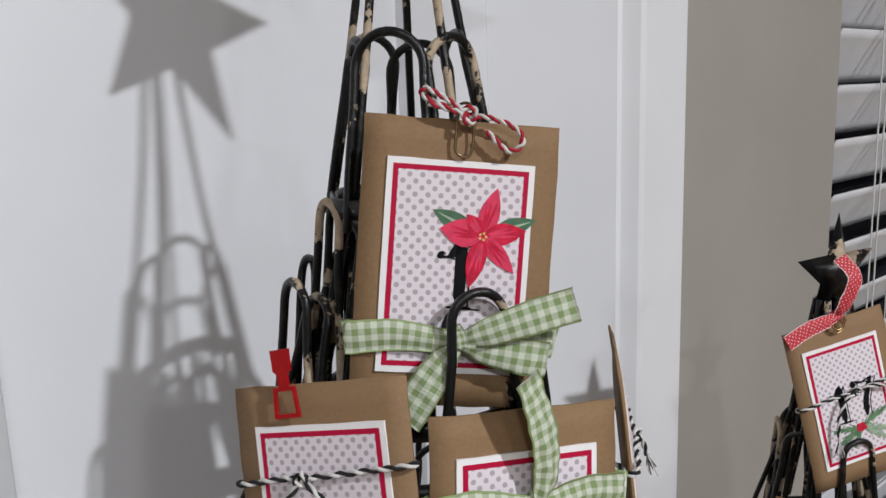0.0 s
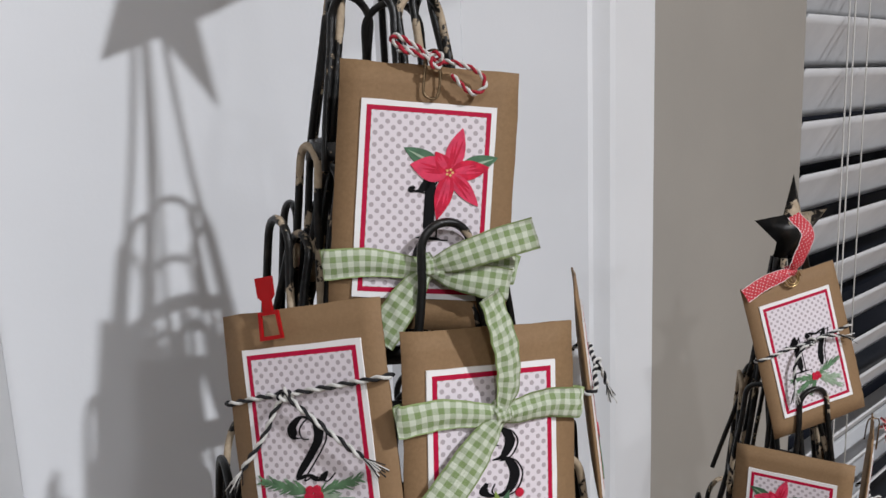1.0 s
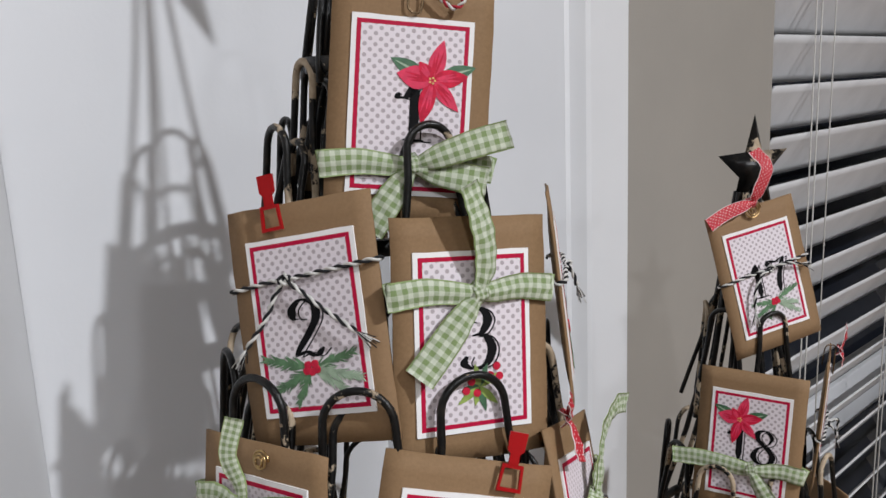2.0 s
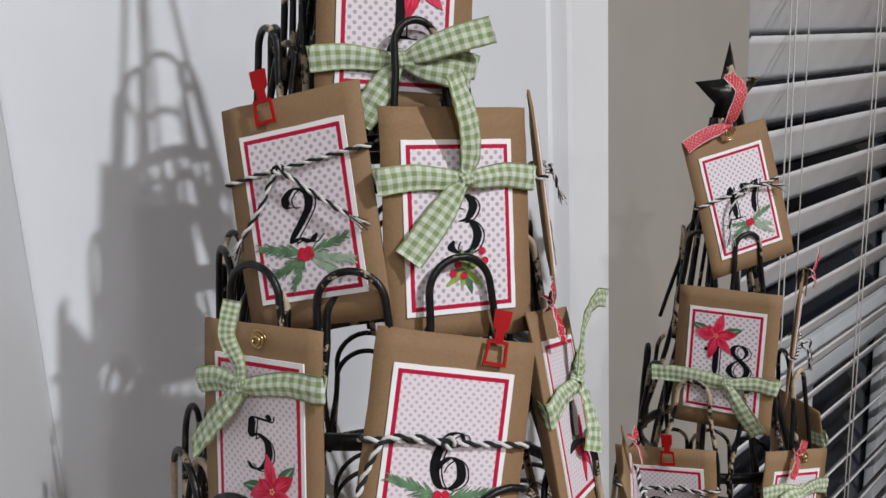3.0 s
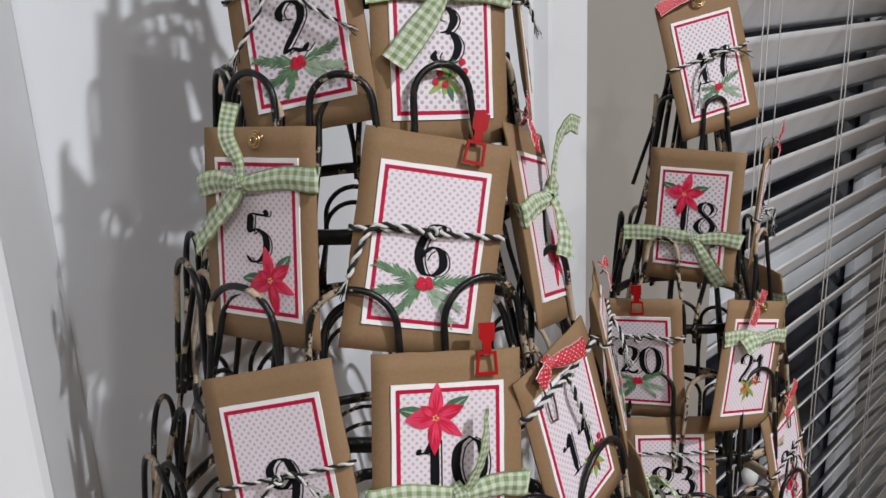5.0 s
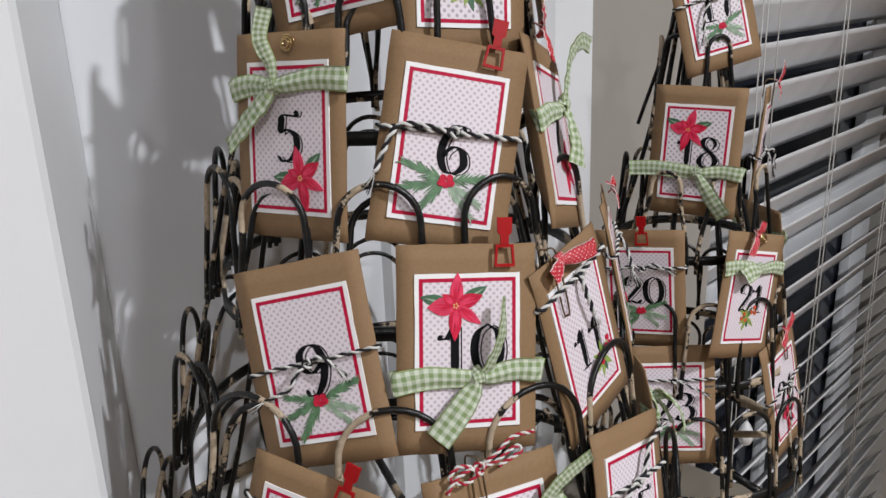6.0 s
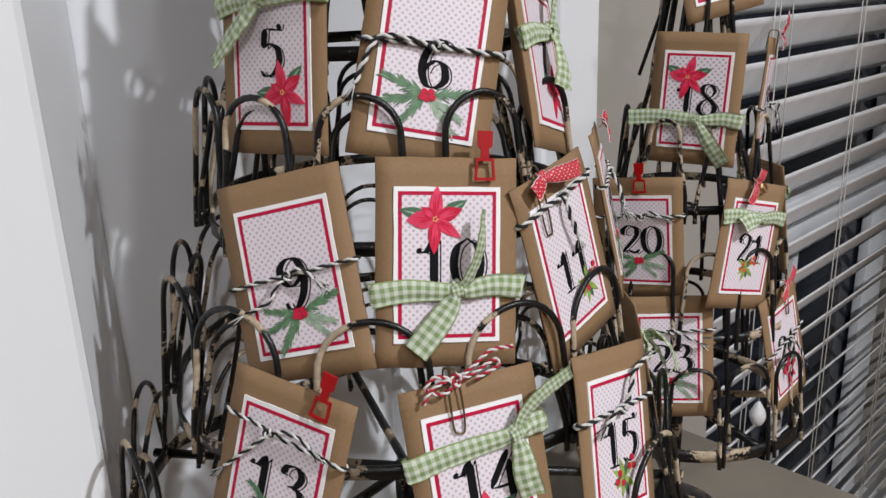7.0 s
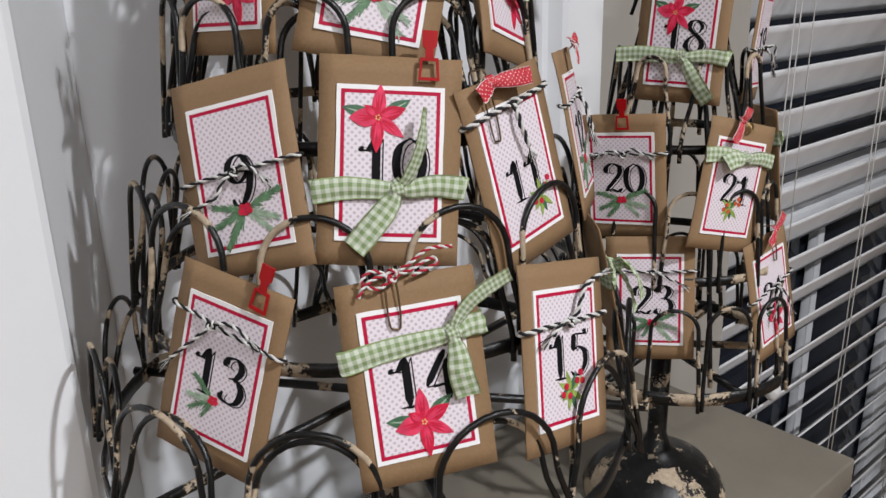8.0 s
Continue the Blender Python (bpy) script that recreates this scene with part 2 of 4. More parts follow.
setting("floor", box(bmesh.new(), (-2.6, -3.2, -0.05), (3.2, 0.6, 0.0)), FLOOR, "brown wooden floor of the room")
setting("ceiling", box(bmesh.new(), (-2.6, -3.2, CEILING), (3.2, 0.6, CEILING + 0.05)), CEIL, "white painted flat ceiling")
setting("wall_south", box(bmesh.new(), (-2.6, -3.3, 0), (3.2, -3.2, CEILING)), GREIGE, "greige painted plain room wall")
setting("wall_west", box(bmesh.new(), (-2.7, -3.3, 0), (-2.6, 0.6, CEILING)), GREIGE, "greige painted plain room wall")
setting("wall_east", box(bmesh.new(), (3.2, -3.3, 0), (3.3, 0.6, CEILING)), GREIGE, "greige painted plain room wall")

# wall beside the door and round the window
bm = bmesh.new()
box(bm, (CASING_R + 0.0005, WALL_Y + 0.012, 0), (BLIND_L - 0.012, 0.60, CEILING))
box(bm, (BLIND_L - 0.012, WALL_Y + 0.012, 0), (BLIND_R + 0.02, 0.60, 0.06))
box(bm, (BLIND_L - 0.012, WALL_Y + 0.012, 2.05), (BLIND_R + 0.02, 0.60, CEILING))
box(bm, (BLIND_R + 0.02, WALL_Y + 0.012, 0), (3.2, 0.60, CEILING))
setting("wall_north", bm, GREIGE, "greige painted wall between white door and window")

# door leaf: flat stile, sloped moulding, recessed panel
door = tagged(empty("door_1", pose(0, 0, 0)), "white painted panel door, closed", "door", "", "structure")
part("stile", box(bmesh.new(), (0.436, WALL_Y, 0.0), (0.556, WALL_Y + 0.035, 2.05), 0.001), WHITE_DOOR, door, smooth=False)
bm = bmesh.new()
pts = [(0.378, WALL_Y + 0.0085), (0.3815, WALL_Y + 0.0012), (0.410, WALL_Y + 0.0014), (0.4362, WALL_Y + 0.0006), (0.4362, WALL_Y + 0.03), (0.378, WALL_Y + 0.03)]
low = [bm.verts.new((x, y, 0.0)) for x, y in pts]
top = [bm.verts.new((x, y, 2.05)) for x, y in pts]
for i in range(len(pts)):
    j = (i + 1) % len(pts)
    bm.faces.new((low[i], low[j], top[j], top[i]))
part("moulding", bm, WHITE_DOOR, door, smooth=False)
part("panel", box(bmesh.new(), (LEFT_EDGE - 0.002, WALL_Y + 0.0085, 0.0), (0.3785, WALL_Y + 0.03, 2.05)), WHITE_DOOR, door, smooth=False)

# casing on the right with its rounded groove
bm = bmesh.new()
prof = [(0.556, WALL_Y + 0.004), (0.561, WALL_Y + 0.010), (0.567, WALL_Y + 0.014), (0.574, WALL_Y + 0.010), (CASING_L, WALL_Y + 0.0), (CASING_L + 0.004, WALL_Y - 0.002),
        (CASING_R - 0.003, WALL_Y - 0.002), (CASING_R, WALL_Y + 0.001), (CASING_R, 0.5), (0.556, 0.5)]
low = [bm.verts.new((x, y, 0.0)) for x, y in prof]
top = [bm.verts.new((x, y, CEILING)) for x, y in prof]
for i in range(len(prof)):
    j = (i + 1) % len(prof)
    bm.faces.new((low[i], low[j], top[j], top[i]))
setting("trim_1", bm, WHITE_TRIM, "white painted door casing with a rounded groove")

# splayed return and near casing on the left
bm = bmesh.new()
prof = [(LEFT_EDGE, WALL_Y + 0.012), (0.130, 0.340), (0.128, 0.336), (0.124, 0.334), (0.075, 0.334), (0.071, 0.331), (0.067, 0.334), (-2.6, 0.334), (-2.6, 0.5), (LEFT_EDGE, 0.5)]
low = [bm.verts.new((x, y, 0.0)) for x, y in prof]
top = [bm.verts.new((x, y, CEILING)) for x, y in prof]
for i in range(len(prof)):
    j = (i + 1) % len(prof)
    bm.faces.new((low[i], low[j], top[j], top[i]))
setting("trim_2", bm, WHITE_TRIM, "white painted casing and jamb beside the door")

# the box that carries both trees
BOX_TOP = 0.83
bench = tagged(empty("storage_box", pose(0, 0, 0)), "plain taupe board box below both wire trees", "box")
part("lid", box(bmesh.new(), (0.02, 0.148, BOX_TOP - 0.03), (0.684, 0.395, BOX_TOP), 0.0025), TAUPE, bench)
part("body", box(bmesh.new(), (0.024, 0.152, 0.0), (0.680, 0.393, BOX_TOP - 0.031), 0.002), TAUPE, bench)

# window: sashes, dark glass
window = tagged(empty("window_1", pose(0, 0, 0)), "white sash window at night behind a blind", "window", "", "structure")
part("pane", box(bmesh.new(), (BLIND_L - 0.01, 0.520, 0.07), (BLIND_R + 0.018, 0.526, 2.045)), GLASS, window, smooth=False)
bm = bmesh.new()
box(bm, (BLIND_L - 0.011, 0.474, 0.838), (BLIND_R + 0.019, 0.512, 0.922), 0.002)
part("meeting_rail", bm, WHITE_TRIM, window)
for x, wide in ((BLIND_L - 0.011, 0.045), (1.735, 0.105)):
    part("sash_stile", box(bmesh.new(), (x, 0.496, 0.09), (x + wide, 0.516, 2.045), 0.002), WHITE_TRIM, window)
part("window_sill", box(bmesh.new(), (BLIND_L - 0.011, WALL_Y + 0.004, 0.06), (BLIND_R + 0.019, 0.519, 0.09), 0.003), WHITE_TRIM, window)
part("muntin", box(bmesh.new(), (1.36, 0.497, 0.09), (1.385, 0.514, 0.839), 0.002), WHITE_TRIM, window)


# ---- ceiling lamps and the added fill lamp ----
# the third body only houses the added fill light
for x, y, _ in (MAIN_LAMP, SECOND_LAMP, (-0.2, -2.6, 0)):
    lamp = tagged(empty("ceiling_and_fill_lamp", pose(x, y, CEILING)), "round white recessed ceiling lamp or added fill lamp, lit", "lamp", "recessed ceiling lamps")
    bm = bmesh.new()
    tube(bm, [(0.10 * math.cos(a), 0.10 * math.sin(a), -0.004) for a in (2 * math.pi * k / 32 for k in range(32))], 0.007, 8, True)
    part("trim_ring", bm, WHITE_TRIM, lamp)
    bm = bmesh.new()
    bmesh.ops.create_circle(bm, cap_ends=True, segments=32, radius=0.094)
    for v in bm.verts:
        v.co.z = -0.002
    part("diffuser", bm, LAMP_GLOW, lamp)


# ---- window blind ----
PITCH, SLAT_TILT, SLAT_W = 0.0536, 54.5, 0.061
blind = tagged(empty("window_blind", pose(0, 0, 0)), "light grey horizontal slat blind, half open", "blind")
bm = bmesh.new()
SL = BLIND_R - BLIND_L - 0.004
prof = []
for k in range(7):
    s = (k / 6 - 0.5) * SLAT_W
    prof.append((s, 0.0012 * (1 - (2 * s / SLAT_W) ** 2)))
upper = [[bm.verts.new((x, s, h + 0.0014)) for s, h in prof] for x in (0, SL)]
lower = [[bm.verts.new((x, s, h - 0.0014)) for s, h in prof] for x in (0, SL)]
for k in range(6):
    bm.faces.new((upper[0][k], upper[1][k], upper[1][k + 1], upper[0][k + 1]))
    bm.faces.new((lower[0][k + 1], lower[1][k + 1], lower[1][k], lower[0][k]))
for e in (0, 6):
    bm.faces.new((upper[0][e], lower[0][e], lower[1][e], upper[1][e]))
for side in (0, 1):
    bm.faces.new([*upper[side], *lower[side][::-1]])
bmesh.ops.recalc_face_normals(bm, faces=bm.faces)
slat = part("slat", bm, BLIND, blind)
FIRST_Z = 1.4627
count = 0
for k in range(-9, 26):
    z = FIRST_Z - k * PITCH
    ob = slat if count == 0 else slat.copy()
    if count:
        scene.collection.objects.link(ob)
    rng = random.Random(k + 50)
    ob.matrix_basis = pose(BLIND_L + rng.uniform(-0.002, 0.002), 0.432, z, -SLAT_TILT + rng.uniform(-2, 2), 0, rng.uniform(-0.08, 0.08))
    count += 1
for x in (1.015, 1.030, 1.30, 1.316, 1.60, 1.616):
    bm = bmesh.new()
    tube(bm, [(x, 0.411, 0.12), (x + 0.001, 0.409, 1.1), (x, 0.411, 2.0)], 0.0009, 6)
    part("ladder_cord", bm, CORD, blind)
pull = tagged(empty("blind_pull", pose(1.060, 0.405, 0.66)), "white plastic cord pull of the blind", "cord pull")
bm = bmesh.new()
bmesh.ops.create_uvsphere(bm, u_segments=16, v_segments=10, radius=0.012)
for v in bm.verts:
    s = 1.0 if v.co.z < 0 else 1.0 - 0.55 * v.co.z / 0.012
    v.co = Vector((v.co.x * s, v.co.y * s, v.co.z * 1.7))
part("knob", bm, TASSEL, pull)
part("cord", tube(bmesh.new(), [(0, 0, 0.018), (0.001, 0.002, 0.7), (0, 0, 1.3)], 0.0008, 6), CORD, pull)


# ---- wire trees ----
# tier: apex height, apex radius, half width of an arch, how many, ring drop, bearing of one arch
TIERS = ((1.458, 0.0205, 0.0105, 6, 0.051, -144), (1.408, 0.0330, 0.0075, 8, 0.066, -101), (1.386, 0.0460, 0.0085, 9, 0.058, -108), (1.303, 0.0740, 0.0120, 12, 0.061, -108),
         (1.2275, 0.0970, 0.0165, 13, 0.061, -108), (1.1440, 0.1225, 0.0225, 13, 0.065, -108), (1.0655, 0.1525, 0.0270, 13, 0.062, -108))
# bearings left free of arches: tier height, bearing, half width
FREE = {1.408: (-123, 62), 1.386: (-148, 15)}
SMALL_TIERS = ((1.264, 0.0270, 0.0085, 6, 0.060, -116), (1.181, 0.0530, 0.0095, 9, 0.058, -166), (1.098, 0.0720, 0.0135, 13, 0.058, -109.5), (1.026, 0.0890, 0.0150, 15, 0.062, -95))
CONE = 0.10
WIRE = 0.00142


def star_mesh(radius, depth):
    """A five-pointed folded metal star in the x, z plane."""
    bm = bmesh.new()
    rim = []
    for k in range(10):
        r = radius if k % 2 == 0 else radius * 0.40
        a = math.pi / 2 + k * math.pi / 5
        rim.append(bm.verts.new((r * math.cos(a), 0, r * math.sin(a))))
    front, back = bm.verts.new((0, -depth, 0)), bm.verts.new((0, depth, 0))
    for k in range(10):
        bm.faces.new((rim[k], rim[(k + 1) % 10], front))
        bm.faces.new((rim[(k + 1) % 10], rim[k], back))
    bmesh.ops.recalc_face_normals(bm, faces=bm.faces)
    return bm


def wire_tree(axis, tiers, label, star_size, star_turn, star_z, peak, star_out=0.0, star_tilt=0.0, star_x=0.0, flat=0.010, rib_at=0.72, ribs=7, rib_r=0.00145):
    """Cone of stacked wire arches on flat rings, a star on top, a domed foot."""
    ax, ay = axis
    tree = tagged(empty("wire_tree", pose(ax, ay, BOX_TOP)), label, "wire tree", "wire card trees")
    limit = WALL_Y - 0.004 - ay

    def inset(a):
        t = min(1.0, max(0.0, (abs((a + 135 + 180) % 360 - 180) - 42) / 28))
        return flat * t * t * (3 - 2 * t)

    def up(z):
        return z - BOX_TOP

    for z_apex, r, half, n, low, turn0 in tiers:
        base = z_apex - low
        cone = 0.22 if z_apex == 1.458 else CONE
        ring_r = r + cone * low - 0.002
        # flat ring band, broader at the foot of the tree
        tall = 0.0042 if z_apex == tiers[-1][0] else 0.0029
        bm = bmesh.new()
        rows = []
        for k in range(56):
            a = 2 * math.pi * k / 56
            c, s = math.cos(a), math.sin(a)
            wob = 1 + 0.004 * math.sin(3 * a + r * 90)
            row = []
            for dr, dz in ((-0.001, -tall), (0.001, -tall), (0.001, tall), (-0.001, tall)):
                q = ring_r * wob + dr - inset(math.degrees(a)) * min(1.0, r / 0.05)
                row.append(bm.verts.new((q * c, min(q * s, limit + dr), up(base) + dz)))
            rows.append(row)
        for k in range(56):
            p, q = rows[k], rows[(k + 1) % 56]
            for j in range(4):
                bm.faces.new((p[j], q[j], q[(j + 1) % 4], p[(j + 1) % 4]))
        ring = part("ring", bm, IRON, tree)
        # arches in pairs, one before and one behind each envelope; the legs splay to meet their neighbours' at the ring
        foot_half = max(half, math.pi * ring_r / n - 0.0026)
        arch = {}
        for row, (inward, sink) in enumerate(((0.0, 0.0), (0.0085, 0.0075))):
            if row and (r < 0.025 or ribs == 9):
                continue
            span = half * (1.0 - 0.08 * row)
            drop = low - sink
            straight = drop - span
            line = [(span * math.cos(math.pi * k / 14), span - span * math.sin(math.pi * k / 14)) for k in range(15)]
            legs = []
            for t in (0.2, 0.4, 0.6, 0.8, 1.0, 1.16):
                u = min(t, 1.0)
                w = span + (foot_half - 0.0016 * row - span) * u * u * (3 - 2 * u)
                legs.append((w, span + straight * t))
            line = [*legs[::-1], *line, *[(-w, h) for w, h in legs]]
            pts = []
            for x, h in line:
                bow = (r - math.sqrt(max(r * r - x * x, 1e-6))) * 0.9
                pts.append((r + cone * (h + sink) - bow - inward * max(0.15, 1 - h / drop), x, -h - sink))
            bm = bmesh.new()
            tube(bm, pts, WIRE, 8)
            for e in (1, -2):
                blob = bmesh.ops.create_icosphere(bm, subdivisions=1, radius=0.0021)["verts"]
                for v in blob:
                    v.co = Vector((v.co.x, v.co.y, v.co.z * 1.5)) + Vector(pts[e]) + Vector((-0.0005, 0, -0.001))
            arch[row] = part("arch", bm, IRON, ring)
        for row in arch:
            used = 0
            for k in range(n):
                a = turn0 + 360.0 * k / n
                free, wide = FREE.get(z_apex, (0, -1))
                if abs((a - free + 180) % 360 - 180) < wide:
                    continue
                rng = random.Random(int(z_apex * 1000) + k + 40 * row)
                far = max(0.0, (r + cone * low) * math.sin(radians(a)) - limit + 0.003)
                push = -far / max(0.35, math.sin(radians(a))) if far else 0.0
                push -= inset(a) * min(1.0, r / 0.05)
                turn = pose(0, 0, 0, 0, 0, a + rng.uniform(-1.2, 1.2))
                m = turn @ pose(push, 0, up(z_apex) + rng.uniform(-0.0014, 0.0014), rng.uniform(-2, 2), 0, 0)
                ob = arch[row]
                if used:
                    ob = ob.copy()
                    scene.collection.objects.link(ob)
                used += 1
                ob.matrix_basis = m
    # long ribs from the top to the lowest ring, in pairs
    z_end, r_end, _, _, low_end, _ = tiers[-1]
    for k in range(ribs):
        a = radians(-122 + 360 * k / ribs)
        c, s = math.cos(a), math.sin(a)
        line = [(0.006, peak)] if ribs == 9 else []
        for z_apex, r, half, n, low, turn0 in tiers:
            line.append((r * rib_at + 0.003, z_apex - low))
        pts = []
        for r, z in line:
            pts.append((r * c, min(r * s, limit - 0.004), up(z)))
        part("rib", tube(bmesh.new(), smooth_path(pts, 4), rib_r, 8), IRON, tree)
    for k in range(5):
        a = radians(-95 + 360 * k / 5)
        c, s = math.cos(a), math.sin(a)
        top_z, mid_z = peak, tiers[0][0] - tiers[0][4]
        pts = [(0.005 * c, 0.005 * s, up(top_z)), (0.013 * c, 0.013 * s, up((top_z + mid_z) / 2 + 0.01)), ((tiers[0][1] + 0.008) * c, (tiers[0][1] + 0.008) * s, up(mid_z))]
        part("rib", tube(bmesh.new(), smooth_path(pts, 5), 0.00135, 8), IRON, tree)
    # star
    star = part("star", star_mesh(star_size, star_size * 0.17), IRON, tree, "folded worn black metal star")
    star.matrix_basis = pose(star_x + star_out * math.sin(radians(star_turn)), -star_out * math.cos(radians(star_turn)), up(star_z), 0, star_tilt, star_turn)
    # foot: stem, scroll struts and dome
    ring_z = up(z_end - low_end)
    ring_r = r_end + CONE * low_end - 0.003
    for k in range(3):
        a = radians(-112 + 60 * k)
        c, s_ = math.cos(a), math.sin(a)
        bm = bmesh.new()
        tube(bm, [(ring_r * c, max(-ring_r, ring_r * s_), ring_z), (0, 0, ring_z - 0.002), (-ring_r * c, min(-ring_r * s_, limit), ring_z)], 0.0028, 8)
        part("cross_bar", bm, IRON, tree)
    bm = bmesh.new()
    rows = []
    for r, z in ((0.056, 0.0), (0.056, 0.006), (0.052, 0.016), (0.042, 0.028), (0.026, 0.036), (0.012, 0.041), (0.0075, 0.055), (0.0075, ring_z), (0.0001, ring_z + 0.002)):
        rows.append([bm.verts.new((r * math.cos(2 * math.pi * j / 32), r * math.sin(2 * math.pi * j / 32), z)) for j in range(32)])
    for p, q in zip(rows, rows[1:]):
        for j in range(32):
            bm.faces.new((p[j], p[(j + 1) % 32], q[(j + 1) % 32], q[j]))
    part("foot", bm, IRON, tree, "domed chipped black foot")
    return tree


AXIS_A, AXIS_B = (0.272, 0.270), (0.520, 0.240)
wire_tree(AXIS_A, TIERS, "tall black chipped wire cone tree holding numbered envelopes", 0.050, -25, 1.556, 1.552, 0.0, 5.0, 0.006)
wire_tree(AXIS_B, SMALL_TIERS, "smaller black chipped wire cone tree with a star", 0.032, -12, 1.342, 1.330, -0.001, 0, 0.008, 0.010, 0.84, 9, 0.0017)


# ---- numbered envelopes ----
LW, LH = 0.0425, 0.0612
EW, EH = 0.0565, 0.0825
PRINTS = {}
DIGITS = {
    "0": [[(.30, .98), (.13, .82), (.07, .50), (.13, .18), (.30, .02), (.47, .18), (.53, .50), (.47, .82), (.30, .98)]],
    "1": [[(.06, .80), (.09, .73), (.18, .74), (.26, .84), (.31, .95)], [(.32, .97), (.32, .50), (.32, .03)], [(.16, .02), (.32, .025), (.48, .02)]],
    "2": [[(.22, .66), (.12, .68), (.10, .83), (.26, .97), (.46, .88), (.48, .66), (.34, .42), (.16, .18), (.08, .06)], [(.08, .05), (.26, .11), (.42, .04), (.56, .16)]],
    "3": [[(.20, .76), (.12, .80), (.18, .94), (.36, .97), (.47, .80), (.38, .60), (.22, .54)], [(.22, .54), (.42, .53), (.53, .32), (.44, .08), (.24, .02), (.10, .10), (.14, .22)]],
    "4": [[(.42, .98), (.24, .68), (.05, .34)], [(.05, .32), (.30, .33), (.58, .34)], [(.42, .80), (.42, .40), (.42, .03)]],
    "5": [[(.52, 1.0), (.48, .90), (.32, .91), (.18, .92)], [(.18, .92), (.16, .74), (.14, .56)], [(.14, .56), (.30, .63), (.48, .50), (.50, .26), (.36, .06), (.18, .02), (.06, .12)]],
    "6": [[(.48, .84), (.42, .96), (.26, .92), (.12, .66), (.08, .34), (.18, .06), (.36, .03), (.50, .20), (.46, .44), (.32, .54), (.18, .44), (.12, .30)]],
    "7": [[(.06, .80), (.10, .95), (.28, .89), (.54, .97)], [(.54, .97), (.42, .70), (.32, .40), (.29, .03)]],
    "8": [[(.42, .62), (.47, .80), (.34, .96), (.18, .92), (.13, .76), (.24, .60), (.42, .42), (.51, .24), (.42, .05), (.20, .03), (.08, .20), (.16, .42), (.42, .62)]],
    "9": [[(.12, .16), (.18, .04), (.34, .08), (.48, .34), (.52, .66), (.42, .94), (.24, .97), (.10, .80), (.14, .56), (.28, .46), (.42, .56), (.48, .70)]],
}


def nib(bm, pts, size, origin, thick, thin, y0, y1):
    """A pen stroke: broad where it runs down, thin where it runs across."""
    path = smooth_path([(origin[0] + x * size * 1.14, 0, origin[1] + z * size) for x, z in pts], 9)
    n = len(path)
    left, right = [], []
    for i, p in enumerate(path):
        d = (path[min(i + 1, n - 1)] - path[max(i - 1, 0)]).normalized()
        w = thin + (thick - thin) * abs(d.z) ** 1.6
        t = i / (n - 1)
        w *= min(1.0, 0.35 + 4 * t, 0.35 + 4 * (1 - t)) if thick > 0.0008 else 1.0
        side = Vector((-d.z, 0, d.x)) * w * 0.5
        left.append(p + side)
        right.append(p - side)
    rows = [[bm.verts.new((q.x, y, q.z)) for q in (a, b) for y in (y0, y1)] for a, b in zip(left, right)]
    for p, q in zip(rows, rows[1:]):
        bm.faces.new((p[0], p[2], q[2], q[0]))
        bm.faces.new((p[1], q[1], q[3], p[3]))
        bm.faces.new((p[0], q[0], q[1], p[1]))
        bm.faces.new((p[2], p[3], q[3], q[2]))
    return bm


def number(card, text, x, z, size):
    card = PRINTS[card.name]
    step = size * 0.67
    x0 = x - step * len(text) / 2 + size * 0.02
    for i, ch in enumerate(text):
        bm = bmesh.new()
        o = (x0 + i * step, z - size / 2)
        for stroke in DIGITS[ch]:
            nib(bm, stroke, size, o, size * 0.165, size * 0.034, -0.00085, -0.0007)
            nib(bm, stroke, size, (o[0] + size * 0.128, o[1] - size * 0.022), size * 0.026, size * 0.020, -0.00078, -0.0007)
        part("numeral", bm, INK, card, "printed black numeral " + ch, smooth=False)


def petal(bm, length, width, turn, at, y0, y1, teeth=0):
    """A pointed petal or leaf lying on the print."""
    pts = []
    n = 9
    for side in (1, -1):
        seq = range(n + 1) if side == 1 else range(n - 1, 0, -1)
        for k in seq:
            t = k / n
            w = width * 0.5 * math.sin(math.pi * t ** 0.8) ** 0.9
            if teeth and k % 2 and 0 < k < n:
                w *= 0.55
            pts.append((t * length, side * w))
    c, s = math.cos(radians(turn)), math.sin(radians(turn))
    return plate(bm, [(at[0] + x * c - z * s, at[1] + x * s + z * c) for x, z in pts], y0, y1)


def dot(bm, at, r, y0, y1):
    return plate(bm, [(at[0] + r * math.cos(2 * math.pi * k / 12), at[1] + r * math.sin(2 * math.pi * k / 12)) for k in range(12)], y0, y1)


